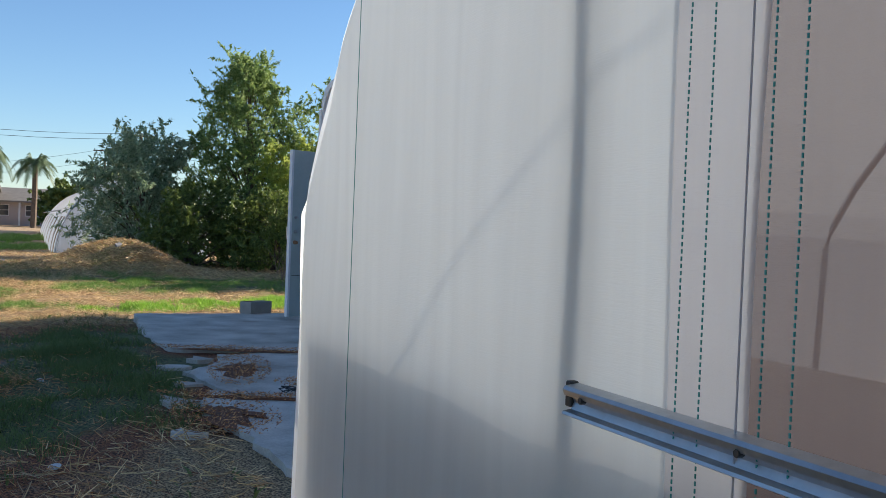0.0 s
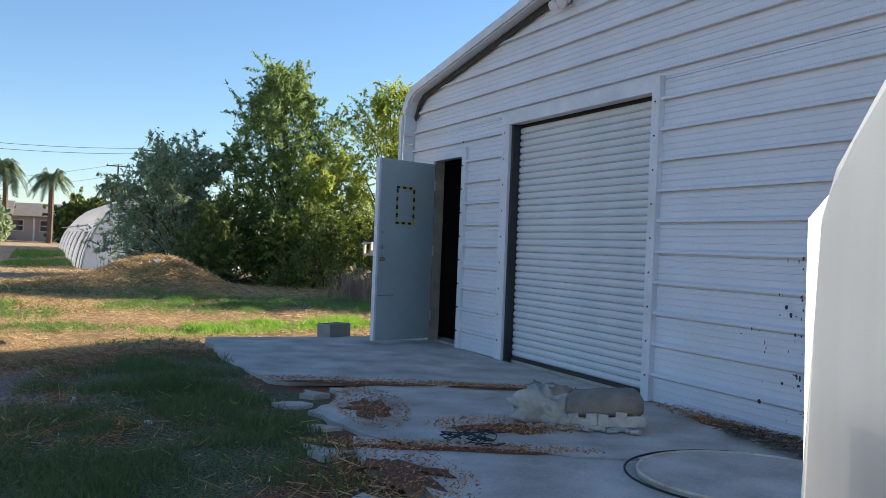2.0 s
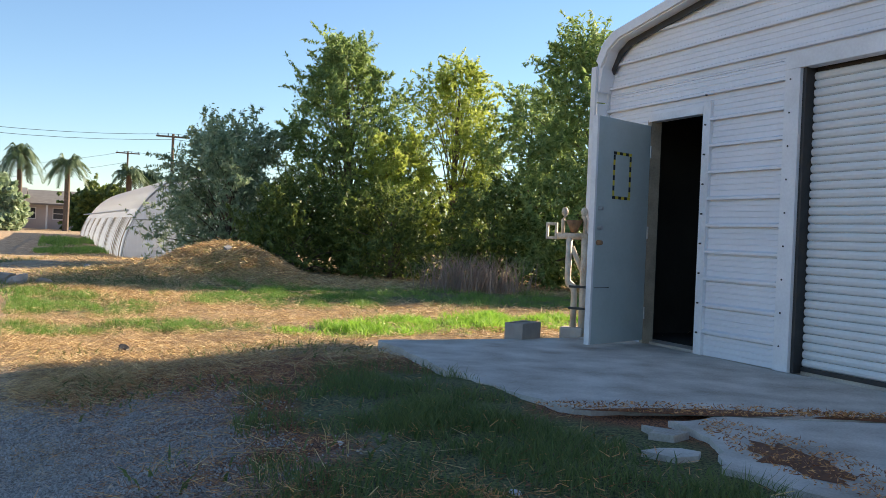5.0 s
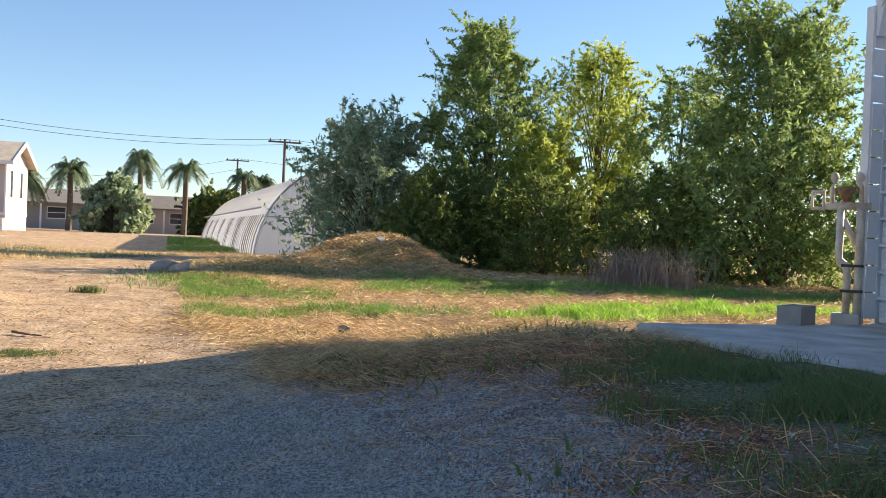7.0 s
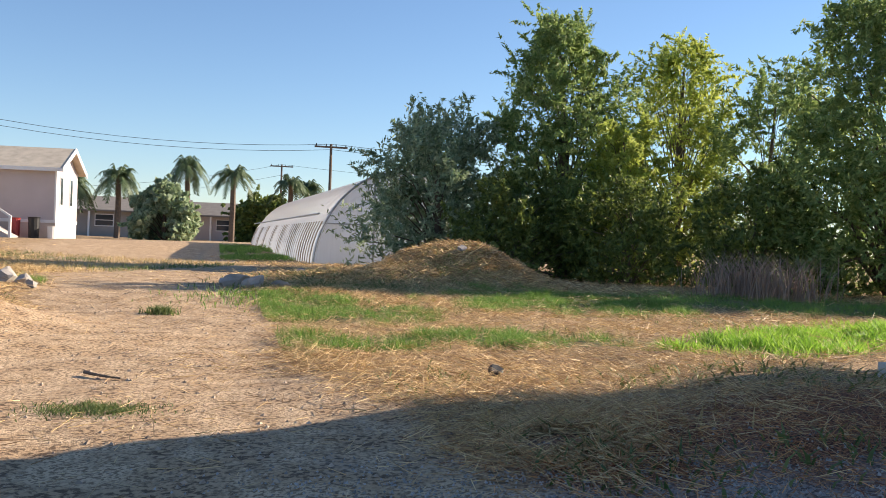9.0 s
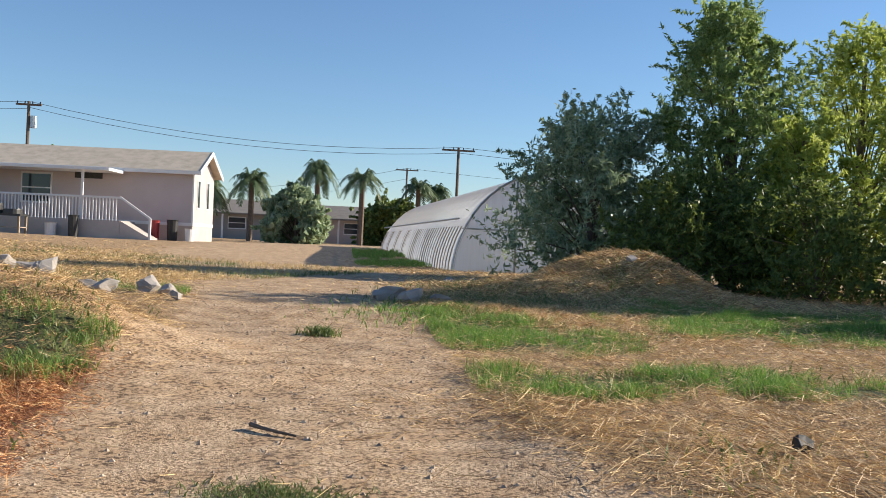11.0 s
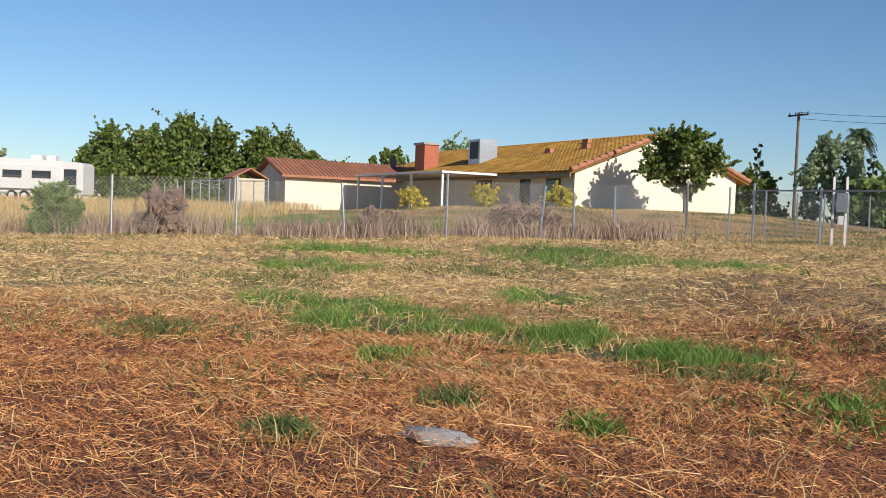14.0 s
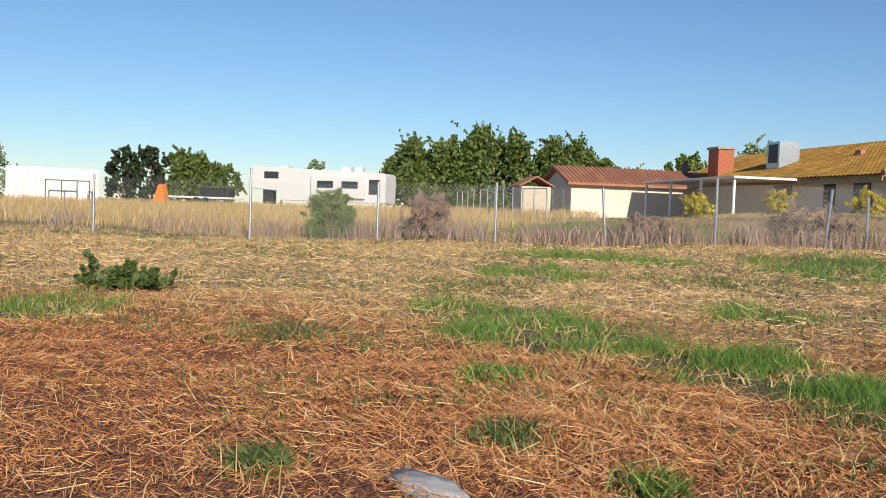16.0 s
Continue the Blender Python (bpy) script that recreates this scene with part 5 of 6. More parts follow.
tube(bm, [(0.16, 0.0, 0.53 * TALL), (0.16, LONG, 0.53 * TALL)], 0.03, 6)
part("hip_rail", bm, STEEL, hoop_house)
# dark tubes stand in for the shade in the folds of the cover
for j in range(44):
    bm = bmesh.new()
    tube(bm, [(x - 0.06, LONG * (j + 0.5) / 44, z + 0.02) for x, z in ARCH if x < WIDE / 2 and z < 0.56 * TALL], 0.02, 5)
    part("fold_shade_line", bm, WOOD, hoop_house)
solid("end_rail", STEEL, hoop_house, 0.25, WIDE - 0.25, -0.03, 0.02, 1.27, 1.31)
solid("end_post", STEEL, hoop_house, 1.85, 1.9, -0.03, 0.02, 0, 2.75)


# ---- long manufactured home ----
def window(parent, x0, x1, z0, z1, y=-0.03, panes=1, name="window"):
    w = solid(name, HOME_WHITE, parent, x0, x1, y, y + 0.05, z0, z1)
    step = (x1 - x0 - 0.08) / panes
    for k in range(panes):
        a = x0 + 0.04 + step * k
        mid = (z0 + z1) / 2
        solid("pane", glass, w, a + 0.03, a + step - 0.03, y - 0.012, y - 0.002, mid + 0.03, z1 - 0.08)
        solid("pane", glass, w, a + 0.03, a + step - 0.03, y - 0.012, y - 0.002, z0 + 0.08, mid - 0.03)
    return w


home = empty("mobile_home", pose(-27.2, 43.7, 0.25, 0, 0, 17.0) @ Matrix.Diagonal((0.93, 0.9, 1, 1)), "long pinkish manufactured home with pale low roof", "house")
solid("skirting", SKIRT, home, -21, 0, 0.03, 4.2, -0.2, 0.78)
solid("wall", SIDING, home, -21, 0, 0, 4.23, 0.8, 3.1)
solid("belt_trim", HOME_WHITE, home, -21.02, 0.02, -0.025, 4.25, 0.72, 0.86)
for x in (-0.06, -21.0):
    solid("corner_board", HOME_WHITE, home, x, x + 0.08, -0.03, 0.06, 0.86, 3.1)
bm = bmesh.new()
prism(bm, [(-0.35, 3.02), (2.1, 4.05), (4.6, 3.02), (4.6, 3.12), (2.1, 4.16), (-0.35, 3.12)], lambda a, b, c: Vector((-21.3 + c, a, b)), 21.65)
part("roof", bm, SHINGLE, home)
bm = bmesh.new()
prism(bm, [(0, 3.1), (4.23, 3.1), (2.1, 4.0)], lambda a, b, c: Vector((-20.95 + c, a, b)), 20.93)
part("gable", bm, SIDING, home)
bm = bmesh.new()
prism(bm, [(-0.37, 2.95), (2.1, 3.97), (4.62, 2.95), (4.62, 3.15), (2.1, 4.19), (-0.37, 3.15)], lambda a, b, c: Vector((0.352 + c, a, b)), 0.04)
part("barge_board", bm, HOME_WHITE, home)
solid("fascia", HOME_WHITE, home, -21.3, 0.35, -0.385, -0.352, 2.97, 3.13)
window(home, -8.1, -6.65, 1.45, 2.8)
window(home, -14.7, -12.4, 1.1, 2.75, panes=2)
window(home, -19.9, -19.1, 1.5, 2.6)
solid("wall_vent", DARK_STEEL, home, -5.6, -4.3, -0.02, 0.01, 2.62, 2.9)
for y0 in (0.7, 2.6):
    w = solid("window", HOME_WHITE, home, -0.02, 0.03, y0, y0 + 0.5, 1.5, 2.8)
    solid("pane", glass, w, 0.028, 0.04, y0 + 0.06, y0 + 0.44, 1.56, 2.74)
door = solid("security_door", DARK_STEEL, home, -11.0, -9.9, -0.05, 0.01, 0.95, 2.95)
for k in range(6):
    solid("bar", HOME_WHITE, door, -10.92 + 0.19 * k, -10.89 + 0.19 * k, -0.08, -0.055, 1.0, 2.9)
side_room = empty("side_room", home.matrix_world @ pose(-21.2, -0.02, 0), "small lean-to room at the end of the home", "annex")
solid("wall", STUCCO, side_room, 0, 2.6, -2.0, 0.01, -0.2, 2.9)
bm = bmesh.new()
prism(bm, [(-2.15, 2.85), (0.02, 3.1), (0.02, 3.2), (-2.15, 2.95)], lambda a, b, c: Vector((-0.1 + c, a, b)), 2.8)
part("roof", bm, HOME_WHITE, side_room)
solid("window", glass, side_room, 0.3, 0.9, -2.02, -1.99, 1.5, 2.3)
porch = empty("porch", home.matrix_world, "white-railed porch deck with flat roof before the home", "porch")
solid("deck", SKIRT, porch, -18.4, -2.7, -2.3, -0.03, -0.1, 0.80)
solid("porch_roof", HOME_WHITE, porch, -15.8, -3.2, -2.5, -0.39, 2.86, 2.98)
for x in (-15.4, -12.2, -8.6, -4.5):
    solid("post", HOME_WHITE, porch, x, x + 0.1, -2.25, -2.15, 0.8, 2.86)
solid("handrail", HOME_WHITE, porch, -18.4, -2.7, -2.32, -2.18, 1.72, 1.8)
baluster = solid("baluster", HOME_WHITE, porch, -18.36, -18.31, -2.27, -2.23, 0.8, 1.72)
for k in range(1, 104):
    o = new("baluster", baluster.data)
    o.parent = porch
    o.location.x = 0.15 * k
bm = bmesh.new()
prism(bm, [(-2.7, 1.72), (-2.7, 1.82), (-1.3, 0.95), (-1.3, 0.85)], lambda a, b, c: Vector((a, -2.3 + c, b)), 0.08)
part("stair_rail", bm, HOME_WHITE, porch)
bm = bmesh.new()
prism(bm, [(-2.69, -0.1), (-2.69, 0.8), (-1.3, 0.1), (-1.3, -0.1)], lambda a, b, c: Vector((a, -2.28 + c, b)), 1.2)
part("stair_side", bm, SKIRT, porch)
solid("newel_post", HOME_WHITE, porch, -1.4, -1.3, -2.32, -2.2, -0.1, 0.95)


def on_home(x, y):
    p = home.matrix_world @ Vector((x, y, 0))
    return p.x, p.y, gz1(p.x, p.y)


bx, by, bz = on_home(-7.3, -3.6)
stand = empty("barbecue_bench", pose(bx, by, bz, 0, 0, 12), "dark metal table with cooking pots before the porch", "table")
solid("top", DARK_STEEL, stand, -0.9, 0.9, -0.35, 0.35, 0.72, 0.8)
for x in (-0.85, 0.77):
    for y in (-0.32, 0.24):
        solid("leg", WOOD, stand, x, x + 0.08, y, y + 0.08, 0, 0.72)
solid("shelf", WOOD, stand, -0.85, 0.85, -0.3, 0.3, 0.25, 0.29)
for x, r, h in ((-0.4, 0.36, 0.42), (0.4, 0.38, 0.2)):
    bm = bmesh.new()
    tube(bm, [(0, 0, 0), (0, 0, h * 0.85), (0, 0, h)], r, 16, r * 0.95)
    pot = part("cooking_pot", bm, DARK_STEEL)
    pot.matrix_world = stand.matrix_world @ pose(x, 0, 0.8)
    tagged(pot, "large dark metal pot on the outdoor table", "pot")
for x, w, h, mat, name, label in ((-0.75, 0.5, 0.9, BLACK, "trash_bin", "black trash bin beside the porch steps"), (-1.55, 0.4, 0.85, RED_PAINT, "red_bin", "dark red bin beside the porch steps"), (0.05, 0.42, 0.55, HOME_WHITE, "bucket", "white plastic bucket by the home corner"), (-4.6, 0.45, 0.9, DARK_STEEL, "small_grill", "small dark grill on a post"), (-5.6, 0.5, 0.55, HOME_WHITE, "board", "white board leaning at the porch")):
    ox, oy, oz = on_home(x, -2.7 if x < -2 else -0.7)
    bm = bmesh.new()
    tube(bm, [(0, 0, 0), (0, 0, h * 0.93), (0, 0, h)], w * 0.42, 12, w * 0.52)
    o = part(name, bm, mat)
    o.location = (ox, oy, oz)
    tagged(o, label, "bin" if "bin" in name else name.replace("_", " "))


# ---- chain-link fences ----
def fence(corners, height, posts, label, rail=False, spacing=0.11, wire=0.0032):
    """Posts at the given places and a wire mesh along the line of corners."""
    top = empty("chain_link_fence", Matrix.Translation((*corners[0], 0)), label, "fence")
    ox, oy = corners[0]
    for x, y, h, lx, ly in posts:
        bm = bmesh.new()
        z = gz1(x, y)
        tube(bm, [(x - ox, y - oy, z - 0.1), (x - ox + lx, y - oy + ly, z + h)], 0.032, 8)
        part("post", bm, STEEL, top)
    verts, faces = [], []
    for (ax, ay), (bx, by) in zip(corners, corners[1:]):
        length = math.hypot(bx - ax, by - ay)
        ux, uy = (bx - ax) / length, (by - ay) / length
        pos = -height
        while pos < length:
            for sgn in (1, -1):
                a, b = (pos, pos + height) if sgn == 1 else (pos + height, pos)
                za, zb = 0.0, height
                if a < 0 or b < 0 or a > length or b > length:
                    lo, hi = max(0, min(a, b)), min(length, max(a, b))
                    f = lambda q: (q - a) / (b - a) * height
                    a2, b2 = (lo, hi) if sgn == 1 else (hi, lo)
                    za, zb, a, b = f(a2), f(b2), a2, b2
                xa, ya, xb, yb = ax + ux * a, ay + uy * a, ax + ux * b, ay + uy * b
                ga, gb = gz1(xa, ya) + 0.05, gz1(xb, yb) + 0.05
                k = len(verts)
                w = wire
                verts += [(xa - ox - ux * w, ya - oy - uy * w, ga + za), (xa - ox + ux * w, ya - oy + uy * w, ga + za), (xb - ox + ux * w, yb - oy + uy * w, gb + zb), (xb - ox - ux * w, yb - oy - uy * w, gb + zb)]
                faces.append((k, k + 1, k + 2, k + 3))
            pos += spacing
        if rail:
            bm = bmesh.new()
            tube(bm, [(ax - ox, ay - oy, gz1(ax, ay) + height + 0.06), (bx - ox, by - oy, gz1(bx, by) + height + 0.06)], 0.025, 6)
            part("top_rail", bm, STEEL, top)
    mesh = sheet("wire_mesh", verts, faces, MESH_WIRE, top)
    mesh["kind"] = "stuff"
    return top


fence([(-24.5, -30), (-28.0, -6), (-29.0, -1.0), (-30.1, 2.0), (-30.85, 4.9), (-31.2, 7.65), (-30.7, 10.25), (-31.0, 12.7), (-32.5, 15.0), (-33.0, 17.2)], 1.4,
      [(-26.6, -16, 1.6, 0, 0), (-27.4, -10.5, 1.5, 0, 0), (-28.2, -5.0, 1.5, 0, 0), (-29.0, -1.0, 1.8, 0.02, 0), (-30.1, 2.0, 1.5, 0, 0), (-30.85, 4.9, 1.52, 0, 0), (-31.2, 7.65, 1.45, 0, -0.12), (-30.7, 10.25, 1.6, 0, 0), (-31.0, 12.7, 1.4, 0, 0.12), (-31.3, 13.64, 1.25, 0, 0), (-32.5, 15.0, 1.4, 0, 0), (-33.0, 17.2, 1.45, 0, 0)],
      "grey chain-link fence with leaning steel posts")
fence([(-31.4, 18.5), (-26.7, 21.1), (-22.9, 21.3), (-24.6, 24.2), (-30.0, 32.5)], 1.4,
      [(-31.4, 18.5, 1.65, 0, 0), (-29.6, 19.5, 1.5, 0, 0), (-26.7, 21.1, 1.42, 0, 0), (-22.9, 21.3, 1.85, 0, 0), (-23.7, 22.7, 1.45, 0, 0), (-24.6, 24.2, 1.45, 0, 0), (-30.0, 32.5, 1.8, 0, 0)], "chain-link yard fence round the vegetable plot", True)
fence([(-33.0, 17.2), (-40, 24), (-48, 31)], 1.5, [(-33.0 - 2.15 * k, 17.2 + 2.0 * k, 1.6, 0, 0) for k in range(8)], "far run of chain-link fence beside the plot")
fence([(-50, 3), (-66, -4), (-86, -6)], 1.5, [(-50 - 2.3 * k, 3 - 1.0 * k, 1.6, 0, 0) for k in range(12)], "far chain-link fence across the lawn", True, 0.25, 0.007)
bm = bmesh.new()
tube(bm, [(0, 0, 0), (0.02, 0, 0.34)], 0.24, 14, 0.19)
stump = part("tree_stump", bm, BARK)
stump.location = (-22.5, 20.95, gz1(-22.5, 20.95) - 0.03)
tagged(stump, "weathered brown stump at the fence corner", "stump")
for i, (b, d) in enumerate(((59.0, 23.5), (57.5, 24.2))):
    px, py = polar(b, d)
    bm = bmesh.new()
    tube(bm, [(0, 0, 0), (0, 0, 0.36)], 0.09, 12)
    o = part("pipe_stub", bm, HOME_WHITE)
    o.location = (px, py, gz1(px, py))
    tagged(o, "short white pipe standing in the weeds", "pipe", "white pipe stubs")
px, py = polar(63.6, 29)
meter = empty("meter_post", pose(px, py, gz1(px, py), 0, 0, 60), "grey electric meter box on white posts", "meter box")
for x in (-0.22, 0.12):
    solid("post", HOME_WHITE, meter, x, x + 0.06, -0.03, 0.03, 0, 1.95)
solid("box", STEEL, meter, -0.1, 0.2, -0.12, -0.03, 0.95, 1.5, bevel=0.01)
solid("box", HOME_WHITE, meter, -0.05, 0.1, -0.16, -0.121, 0.6, 0.85, bevel=0.01)
px, py = polar(57.3, 38)
tank = empty("white_tank", pose(px, py, gz1(px, py), 0, 0, 50), "white plastic tank behind the yard fence", "tank")
bm = bmesh.new()
tube(bm, [(0, 0, 0), (0, 0, 1.2), (0, 0, 1.35)], 0.5, 18, 0.42)
part("tank_body", bm, RV_WHITE, tank, smooth=True)
px, py = polar(54.4, 40)
shade = empty("dark_shade_lean_to", pose(px, py, gz1(px, py), 0, 0, 45), "dark shade-cloth shelter beside the home", "shelter")
solid("cloth", BLACK, shade, -1.8, 1.4, -0.05, 0.05, 0.1, 1.3)
solid("canopy", BLACK, shade, -1.9, 1.5, -0.05, 2.0, 1.32, 1.4)

# ---- cream house with tile roofs ----
house = empty("tile_roof_house", pose(-54.4, 18.0, 0.55, 0, 0, 116.3), "cream stucco house with mossy brown tile roof", "house")
# local x runs along the gable wall, local y away along the house
W2, HL = 11.5, 24.0
bm = bmesh.new()
prism(bm, [(0, 0), (W2, 0), (W2, 2.5), (W2 / 2, 4.65), (0, 2.5)], lambda a, b, c: Vector((a, c, b)), 0.25)
part("gable_wall", bm, STUCCO, house)
solid("side_wall", STUCCO, house, 0.0, 0.25, 0.252, HL, 0, 2.5)
solid("side_wall", STUCCO, house, W2 - 0.25, W2, 0.252, HL, 0, 2.5)
solid("end_wall", STUCCO, house, 0.26, W2 - 0.26, HL - 0.3, HL, 0, 2.5)
slope = 2.15 / (W2 / 2)
for sgn, name in ((1, "roof"), (-1, "roof")):
    bm = bmesh.new()
    lo, hi = -0.6, W2 / 2
    pt = lambda a, up: (a if sgn == 1 else W2 - a, 2.5 + a * slope + up)
    prism(bm, [pt(lo, 0.02), pt(hi, 0.02), pt(hi, 0.14), pt(lo, 0.14)], lambda a, b, c: Vector((a, -0.4 + c, b)), HL + 0.8)
    roof = part(name, bm, TILE, house)
    rows, cols = 22, 72
    verts, faces = [], []
    for r in range(rows):
        for c in range(cols):
            a0 = lo + (hi - lo) * r / rows
            a1 = lo + (hi - lo) * (r + 1.12) / rows
            y0, y1 = -0.4 + (HL + 0.8) * c / cols, -0.4 + (HL + 0.8) * (c + 0.97) / cols
            k = len(verts)
            for q, up in ((y0, 0.15), ((y0 + y1) / 2, 0.22), (y1, 0.15)):
                for a, lift in ((a0, 0.03), (a1, 0.0)):
                    xx, zz = pt(min(a, hi), up + lift)
                    verts.append((xx, q, zz))
            faces += [(k, k + 2, k + 3, k + 1), (k + 2, k + 4, k + 5, k + 3), (k, k + 4, k + 2)]
    t = sheet("roof_tiles", verts, faces, TILE, roof)
    t["kind"] = "stuff"
    bm = bmesh.new()
    for k in range(14):
        a = lo + (hi - lo) * k / 14
        xa, za = pt(a, 0.2)
        xb, zb = pt(min(hi, a + 0.5), 0.2)
        tube(bm, [(xa, -0.45, za + 0.05), (xb, -0.45, zb)], 0.14, 8, 0.11)
    v = part("verge_tiles", bm, TILE_RED, roof)
    v["kind"] = "stuff"
solid("fascia", WOOD, house, -0.62, -0.56, -0.4, HL, 2.15, 2.3)
for y0, w, h0 in ((1.2, 1.3, 0.9), (4.0, 1.0, 0.4), (8.0, 1.8, 0.9)):
    w2 = solid("window", DARK_STEEL, house, -0.03, 0.02, y0, y0 + w, h0, 2.1)
    solid("pane", glass, w2, -0.04, -0.032, y0 + 0.08, y0 + w - 0.08, h0 + 0.08, 2.02)
solid("gable_vent", SKIRT, house, W2 / 2 - 0.35, W2 / 2 + 0.35, -0.02, 0.01, 3.6, 4.3)
patio = empty("patio_cover", house.matrix_world @ pose(-4.2, 6.5, 0), "flat white patio roof on thin posts", "patio cover")
solid("cover", HOME_WHITE, patio, 0, 4.1, 0, 12, 2.3, 2.42)
for y in (0.2, 4, 8, 11.7):
    solid("post", HOME_WHITE, patio, 0.1, 0.22, y, y + 0.12, -0.5, 2.3)
chimney = solid("chimney", BRICK, house, 0.6, 1.7, 17.8, 19.2, 2.5, 4.7)
solid("chimney_cap", BLOCK, chimney, 0.5, 1.8, 17.7, 19.3, 4.702, 4.85)
cooler = solid("roof_cooler", STEEL, house, 1.5, 2.8, 12.0, 13.4, 2.95, 4.85, "grey metal evaporative cooler on the roof")
solid("louvre", DARK_STEEL, cooler, 1.48, 1.497, 12.2, 13.2, 3.6, 4.7)
for a, y in ((3.4, 3.5), (3.0, 6.5), (4.6, 5.0)):
    solid("roof_vent", TILE_RED, house, a, a + 0.3, y, y + 0.5, 2.5 + a * slope, 2.85 + a * slope + 0.15)
wing = empty("house_wing", pose(-68.6, 1.5, 0.45, 0, 0, 116.3), "low cream wing with red tile roof", "house")
solid("wall", STUCCO, wing, 0, 10, 0, 6, 0, 2.3)
bm = bmesh.new()
prism(bm, [(0, 2.3), (6, 2.3), (3, 3.3)], lambda a, b, c: Vector((c, a, b)), 10)
part("gable", bm, STUCCO, wing)
for lo, hi in (((-0.5, 2.16), (3, 3.36)), ((6.5, 2.16), (3, 3.36))):
    bm = bmesh.new()
    prism(bm, [lo, hi, (hi[0], hi[1] + 0.14), (lo[0], lo[1] + 0.14)], lambda a, b, c: Vector((-0.4 + c, a, b)), 10.8)
    r = part("roof", bm, TILE_RED, wing)
    bm = bmesh.new()
    for k in range(36):
        tube(bm, [(-0.3 + 0.3 * k, lo[0], lo[1] + 0.15), (-0.3 + 0.3 * k, hi[0], hi[1] + 0.15)], 0.08, 6)
    part("roof_tiles", bm, TILE_RED, r)["kind"] = "stuff"
for y0 in (1.2, 3.6):
    solid("window", glass, wing, -0.02, 0.01, y0, y0 + 0.6, 0.7, 1.9)
hutch = empty("garden_shed", pose(-67.5, -1.6, 0.4, 0, 0, 116.3), "small tan garden shed with red roof", "shed")
solid("wall", TAN, hutch, 0, 2.0, 0, 2.0, 0, 2.0)
bm = bmesh.new()
prism(bm, [(-0.2, 1.95), (1, 2.6), (2.2, 1.95), (2.2, 2.05), (1, 2.7), (-0.2, 2.05)], lambda a, b, c: Vector((a, -0.2 + c, b)), 2.4)
part("roof", bm, TILE_RED, hutch)
px, py = polar(97.0, 64)
dish = empty("satellite_dish", house.matrix_world @ pose(0.4, 22.0, 2.8), "dark satellite dish on the roof edge", "satellite dish")
bm = bmesh.new()
tube(bm, [(0, 0, 0), (0, 0, 0.6)], 0.04, 6)
part("mast", bm, DARK_STEEL, dish)
bm = bmesh.new()
tube(bm, [(-0.05, 0, 0.8), (0.0, 0, 0.8), (-0.12, 0, 0.8)], 0.2, 14, 0.5)
part("reflector", bm, DARK_STEEL, dish)

# ---- caravan and container ----
rv = empty("travel_trailer", pose(-81.8, -22.4, 0.42, 0, 0, 87), "white fifth-wheel travel trailer parked on dry grass", "caravan")
bm = bmesh.new()
prism(bm, [(-6.5, 1.55), (-6.65, 2.4), (-6.4, 3.35), (-6.0, 3.5), (6.3, 3.1), (6.5, 2.9), (6.5, 0.55), (-3.3, 0.55), (-3.5, 1.45)], lambda a, b, c: Vector((a, c, b)), 2.4)
bmesh.ops.bevel(bm, geom=bm.edges[:], offset=0.06, segments=2, affect="EDGES")
part("body", bm, RV_WHITE, rv)
slide = solid("slide_out", RV_WHITE, rv, -0.3, 4.7, -0.3, 0.0, 0.9, 2.75, bevel=0.03)
for x0, x1, z0, z1, y in ((-5.0, -3.6, 2.45, 3.05, -0.03), (0.3, 1.8, 1.75, 2.35, -0.33), (2.6, 4.1, 1.75, 2.35, -0.33), (5.0, 6.0, 1.3, 2.55, -0.03)):
    w = solid("window", DARK_STEEL, rv, x0, x1, y, y + 0.025, z0, z1, bevel=0.008)
    solid("pane", glass, w, x0 + 0.06, x1 - 0.06, y - 0.012, y - 0.002, z0 + 0.06, z1 - 0.06)
for x in (0.9, 1.9):
    bm = bmesh.new()
    tube(bm, [(x, -0.05, 0.38), (x, 0.22, 0.38)], 0.4, 20)
    wheel = part("wheel", bm, BLACK, rv)
    bm = bmesh.new()
    tube(bm, [(x, -0.07, 0.38), (x, -0.04, 0.38)], 0.22, 14)
    part("rim", bm, RV_WHITE, wheel)
for x, w in ((-4.0, 0.9), (2.0, 0.9), (3.3, 0.7)):
    solid("roof_vent", RV_WHITE, rv, x, x + w, 0.8, 1.5, 3.05, 3.62)
solid("hitch", DARK_STEEL, rv, -5.6, -4.6, 0.9, 1.5, 0.2, 1.55)
for x in (-3.4, 6.0):
    solid("jack", DARK_STEEL, rv, x, x + 0.12, 0.1, 0.22, -0.1, 0.6)
flat = empty("flatbed_trailer", pose(-79.5, -33.0, 0.35, 0, 0, 85), "low flatbed trailer with dark equipment in dry grass", "trailer")
solid("deck", HOME_WHITE, flat, -4, 4, 0, 2, 0.55, 0.7)
for x in (0.5, 1.5):
    bm = bmesh.new()
    tube(bm, [(x, -0.1, 0.3), (x, 0.2, 0.3)], 0.35, 14)
    part("wheel", bm, BLACK, flat)
solid("load", DARK_STEEL, flat, 0.5, 3.4, 0.4, 1.6, 0.702, 1.5, bevel=0.1)
container = empty("storage_container", pose(-64.4, -31.3, 0.15, 0, 0, 128.4), "white ribbed storage container far across the field", "container")
solid("body", RV_WHITE, container, -6.0, 0, 0, 2.4, 0.1, 2.45)
rib = solid("rib", HOME_WHITE, container, -5.95, -5.83, -0.05, 0.0, 0.15, 2.4)
for k in range(1, 21):
    o = new("rib", rib.data)
    o.parent = container
    o.location.x = 0.28 * k
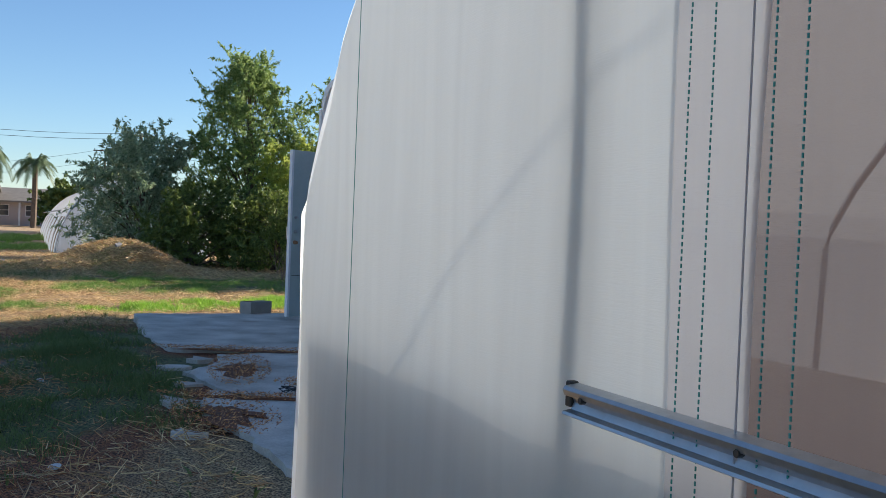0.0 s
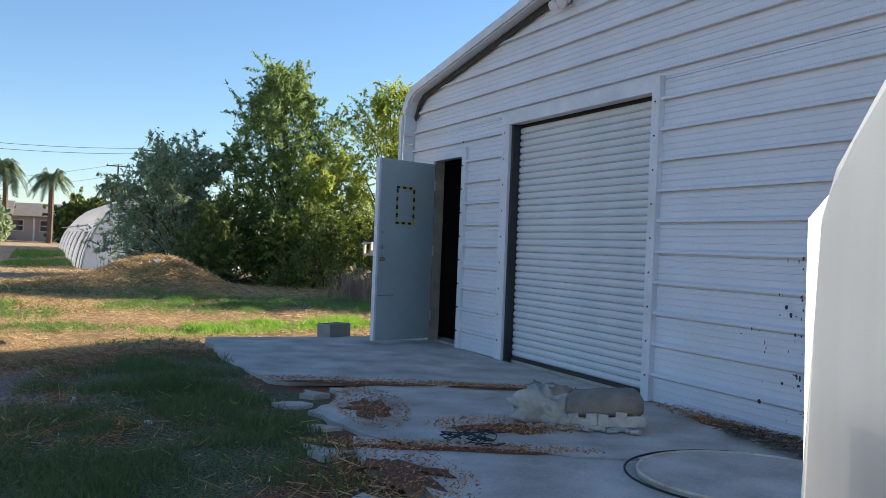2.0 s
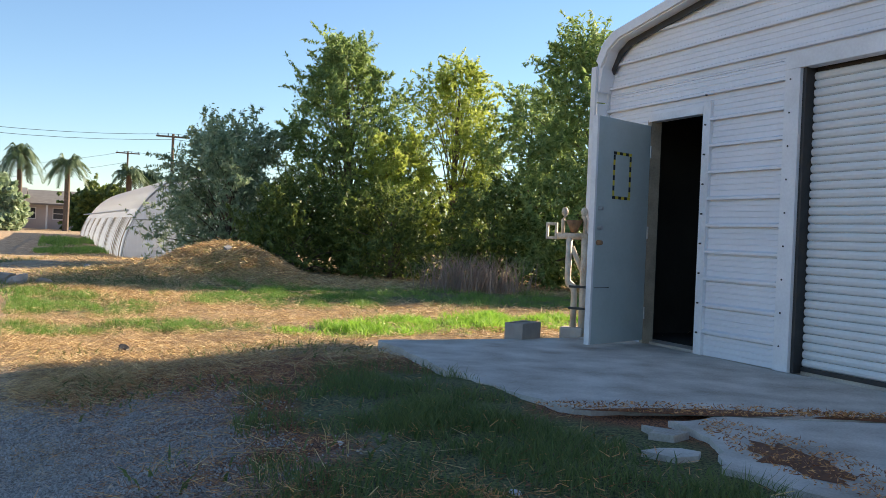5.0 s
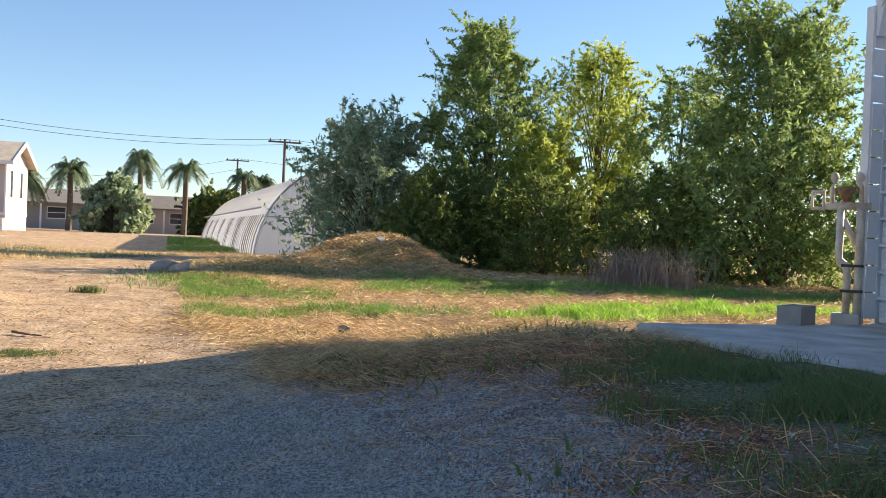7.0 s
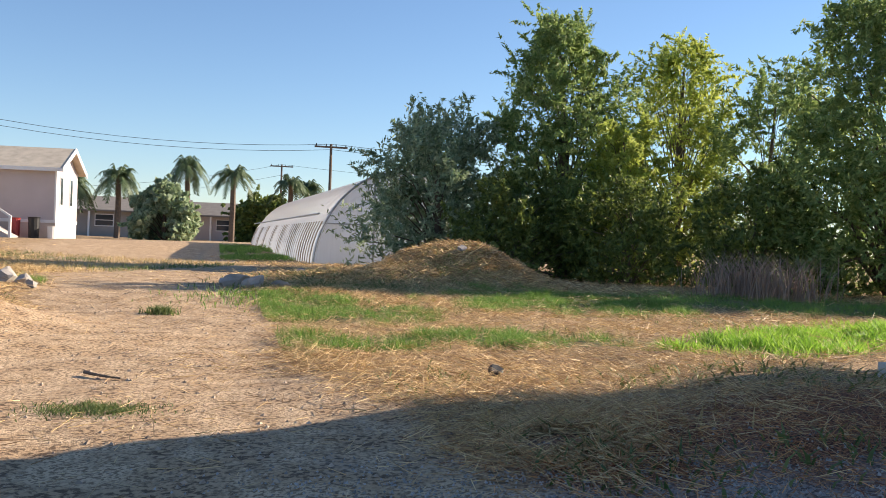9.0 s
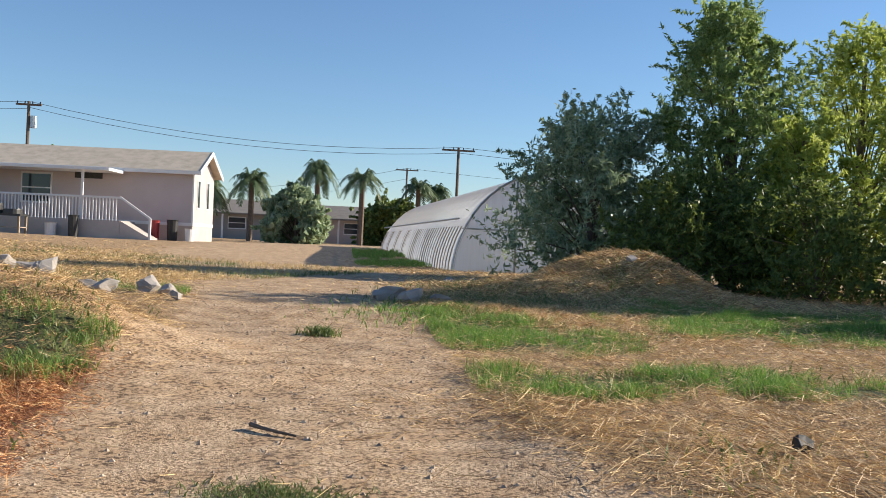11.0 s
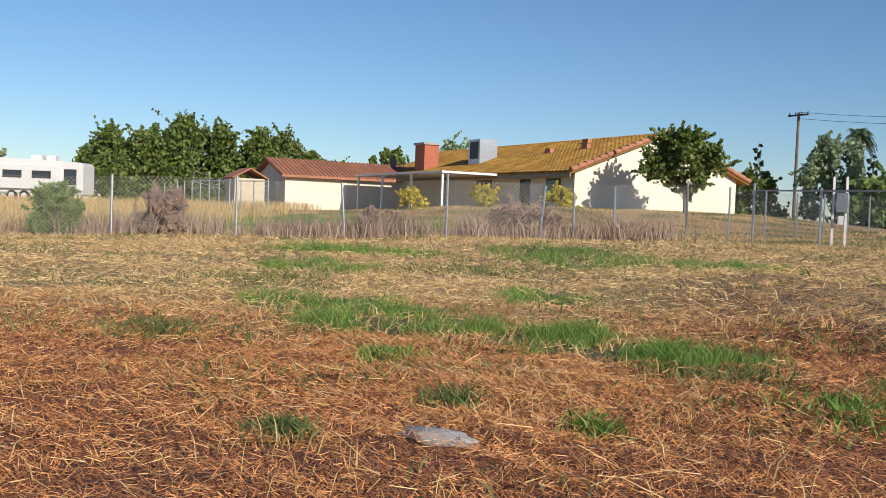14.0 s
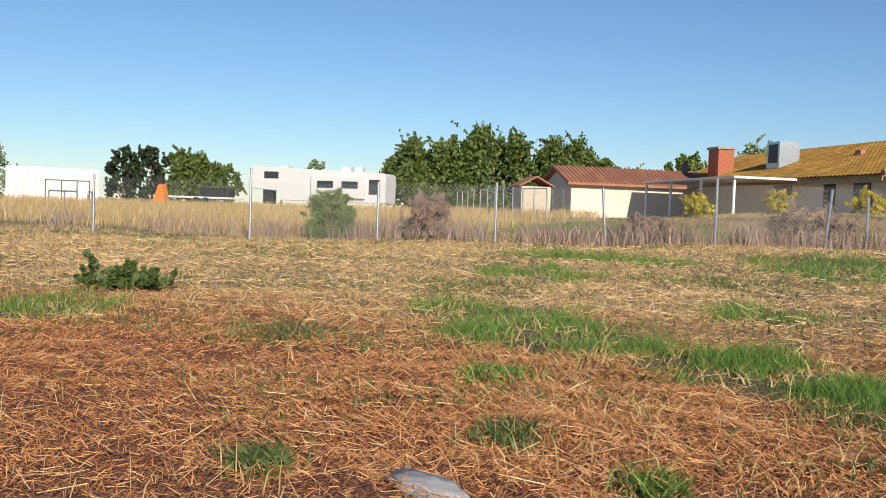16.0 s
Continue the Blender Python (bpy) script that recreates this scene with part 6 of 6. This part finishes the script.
rack = empty("metal_rack", pose(-62.8, -32.6, 0.15, 0, 0, 128.4), "dark metal racks standing before the container", "rack")
for x in (-1.5, -0.5, 0.5, 1.3):
    solid("upright", DARK_STEEL, rack, x, x + 0.07, -1.2, -1.13, 0, 1.6)
solid("crossbar", DARK_STEEL, rack, -1.5, 1.37, -1.21, -1.14, 1.53, 1.6)
solid("appliance", HOME_WHITE, rack, 0.5, 1.2, -1.1, -0.5, 0.0, 1.1)
px, py = -68.9, -28.9
cone = empty("orange_chute", pose(px, py, gz1(px, py)), "orange plastic slide in the far field", "slide")
bm = bmesh.new()
prism(bm, [(-0.7, 0), (-0.2, 1.5), (0.1, 1.6), (0.3, 0.9), (0.3, 0)], lambda a, b, c: Vector((c, a, b)), 0.6)
part("chute", bm, ORANGE, cone)

# ---- far houses, poles and cables ----
for b, d, length, label in ((27.9, 84, 13.0, "low grey far house with shingle roof"), (21.3, 86, 9.0, "small pale far house among palms")):
    px, py = polar(b, d)
    far_house = empty("far_house", pose(px, py, gz1(px, py), 0, 0, b - 6), label, "house", "houses along the far street")
    solid("wall", GREY_HOUSE if length > 10 else SIDING, far_house, -length / 2, length / 2, 0, 6, 0, 2.3)
    bm = bmesh.new()
    prism(bm, [(-0.7, 2.2), (3, 3.5), (6.7, 2.2), (6.7, 2.35), (3, 3.66), (-0.7, 2.35)], lambda a, q, c: Vector((-length / 2 - 0.5 + c, a, q)), length + 1)
    part("roof", bm, GREY_ROOF, far_house)
    for k in range(3):
        window(far_house, -length / 2 + 1 + k * length / 3, -length / 2 + 2.6 + k * length / 3, 0.9, 2.0)
    for k in range(3):
        solid("porch_post", HOME_WHITE, far_house, -length / 2 + 0.5 + k * length / 3, -length / 2 + 0.65 + k * length / 3, -0.6, -0.45, 0, 2.2)
for b, d, s, mat, label in ((24.9, 60, 0.5, GREEN_PLASTIC, "dark green wheeled bin at the drive"), (24.1, 60, 0.5, GREEN_PLASTIC, "dark green wheeled bin at the drive")):
    px, py = polar(b, d)
    bm = bmesh.new()
    tube(bm, [(0, 0, 0), (0, 0, 1.0), (0, 0, 1.08)], 0.32, 4, 0.42)
    o = part("wheeled_bin", bm, mat)
    o.location = (px, py, gz1(px, py))
    tagged(o, label, "bin")


def pole(x, y, height, label, arm=2.2, transformer=False):
    z = gz1(x, y)
    top = empty("utility_pole", pose(x, y, z, 0, 0, 25), label, "utility pole")
    bm = bmesh.new()
    tube(bm, [(0, 0, -0.1), (0, 0, height)], 0.17, 8, 0.12)
    part("mast", bm, BARK, top)
    if arm:
        solid("crossarm", BARK, top, -arm / 2, arm / 2, -0.1, 0.1, height - 0.35, height - 0.2)
        for k in (-0.9, -0.3, 0.3, 0.9):
            solid("insulator", DARK_STEEL, top, k * arm / 2 - 0.04, k * arm / 2 + 0.04, -0.04, 0.04, height - 0.198, height)
    if transformer:
        bm = bmesh.new()
        tube(bm, [(0.4, 0, height - 2.2), (0.4, 0, height - 1.2)], 0.28, 10)
        part("transformer", bm, STEEL, top)
    return x, y, z + height


P1 = pole(-27.3, 88.1, 9.2, "far utility pole with crossarm", 3.0)
P2 = pole(-60.0, 72.0, 10.6, "dark utility pole with transformer and crossarm", 2.0, True)
P3 = pole(*polar(66.4, 95), 11.0, "far utility pole above trees", 2.4)
P4 = pole(*polar(44.3, 92), 9.6, "plain far utility pole behind the home", 0)
P5 = pole(*polar(18.0, 130), 11.0, "far small utility pole with crossarms", 3.2)
for a, b, drop in ((P1, P2, 0.0), (P1, P2, 0.5), (P2, P3, 0.0), (P2, P3, 0.6), (P1, (30, 96, 9.4), 0.0), (P1, (30, 96, 9.4), 0.5), (P5, (-80, 105, 5.5), 0.0), (P5, (-80, 105, 5.5), 1.5), (P5, (30, 120, 8), 0)):
    pts = [(a[0] + (b[0] - a[0]) * k / 12, a[1] + (b[1] - a[1]) * k / 12, a[2] + (b[2] - a[2]) * k / 12 - drop - 1.3 * (1 - (k / 6 - 1) ** 2)) for k in range(13)]
    bm = bmesh.new()
    tube(bm, pts, 0.018, 4)
    tagged(part("power_cable", bm, BLACK), "thin dark power cable sagging between poles", "cable", "overhead cables")
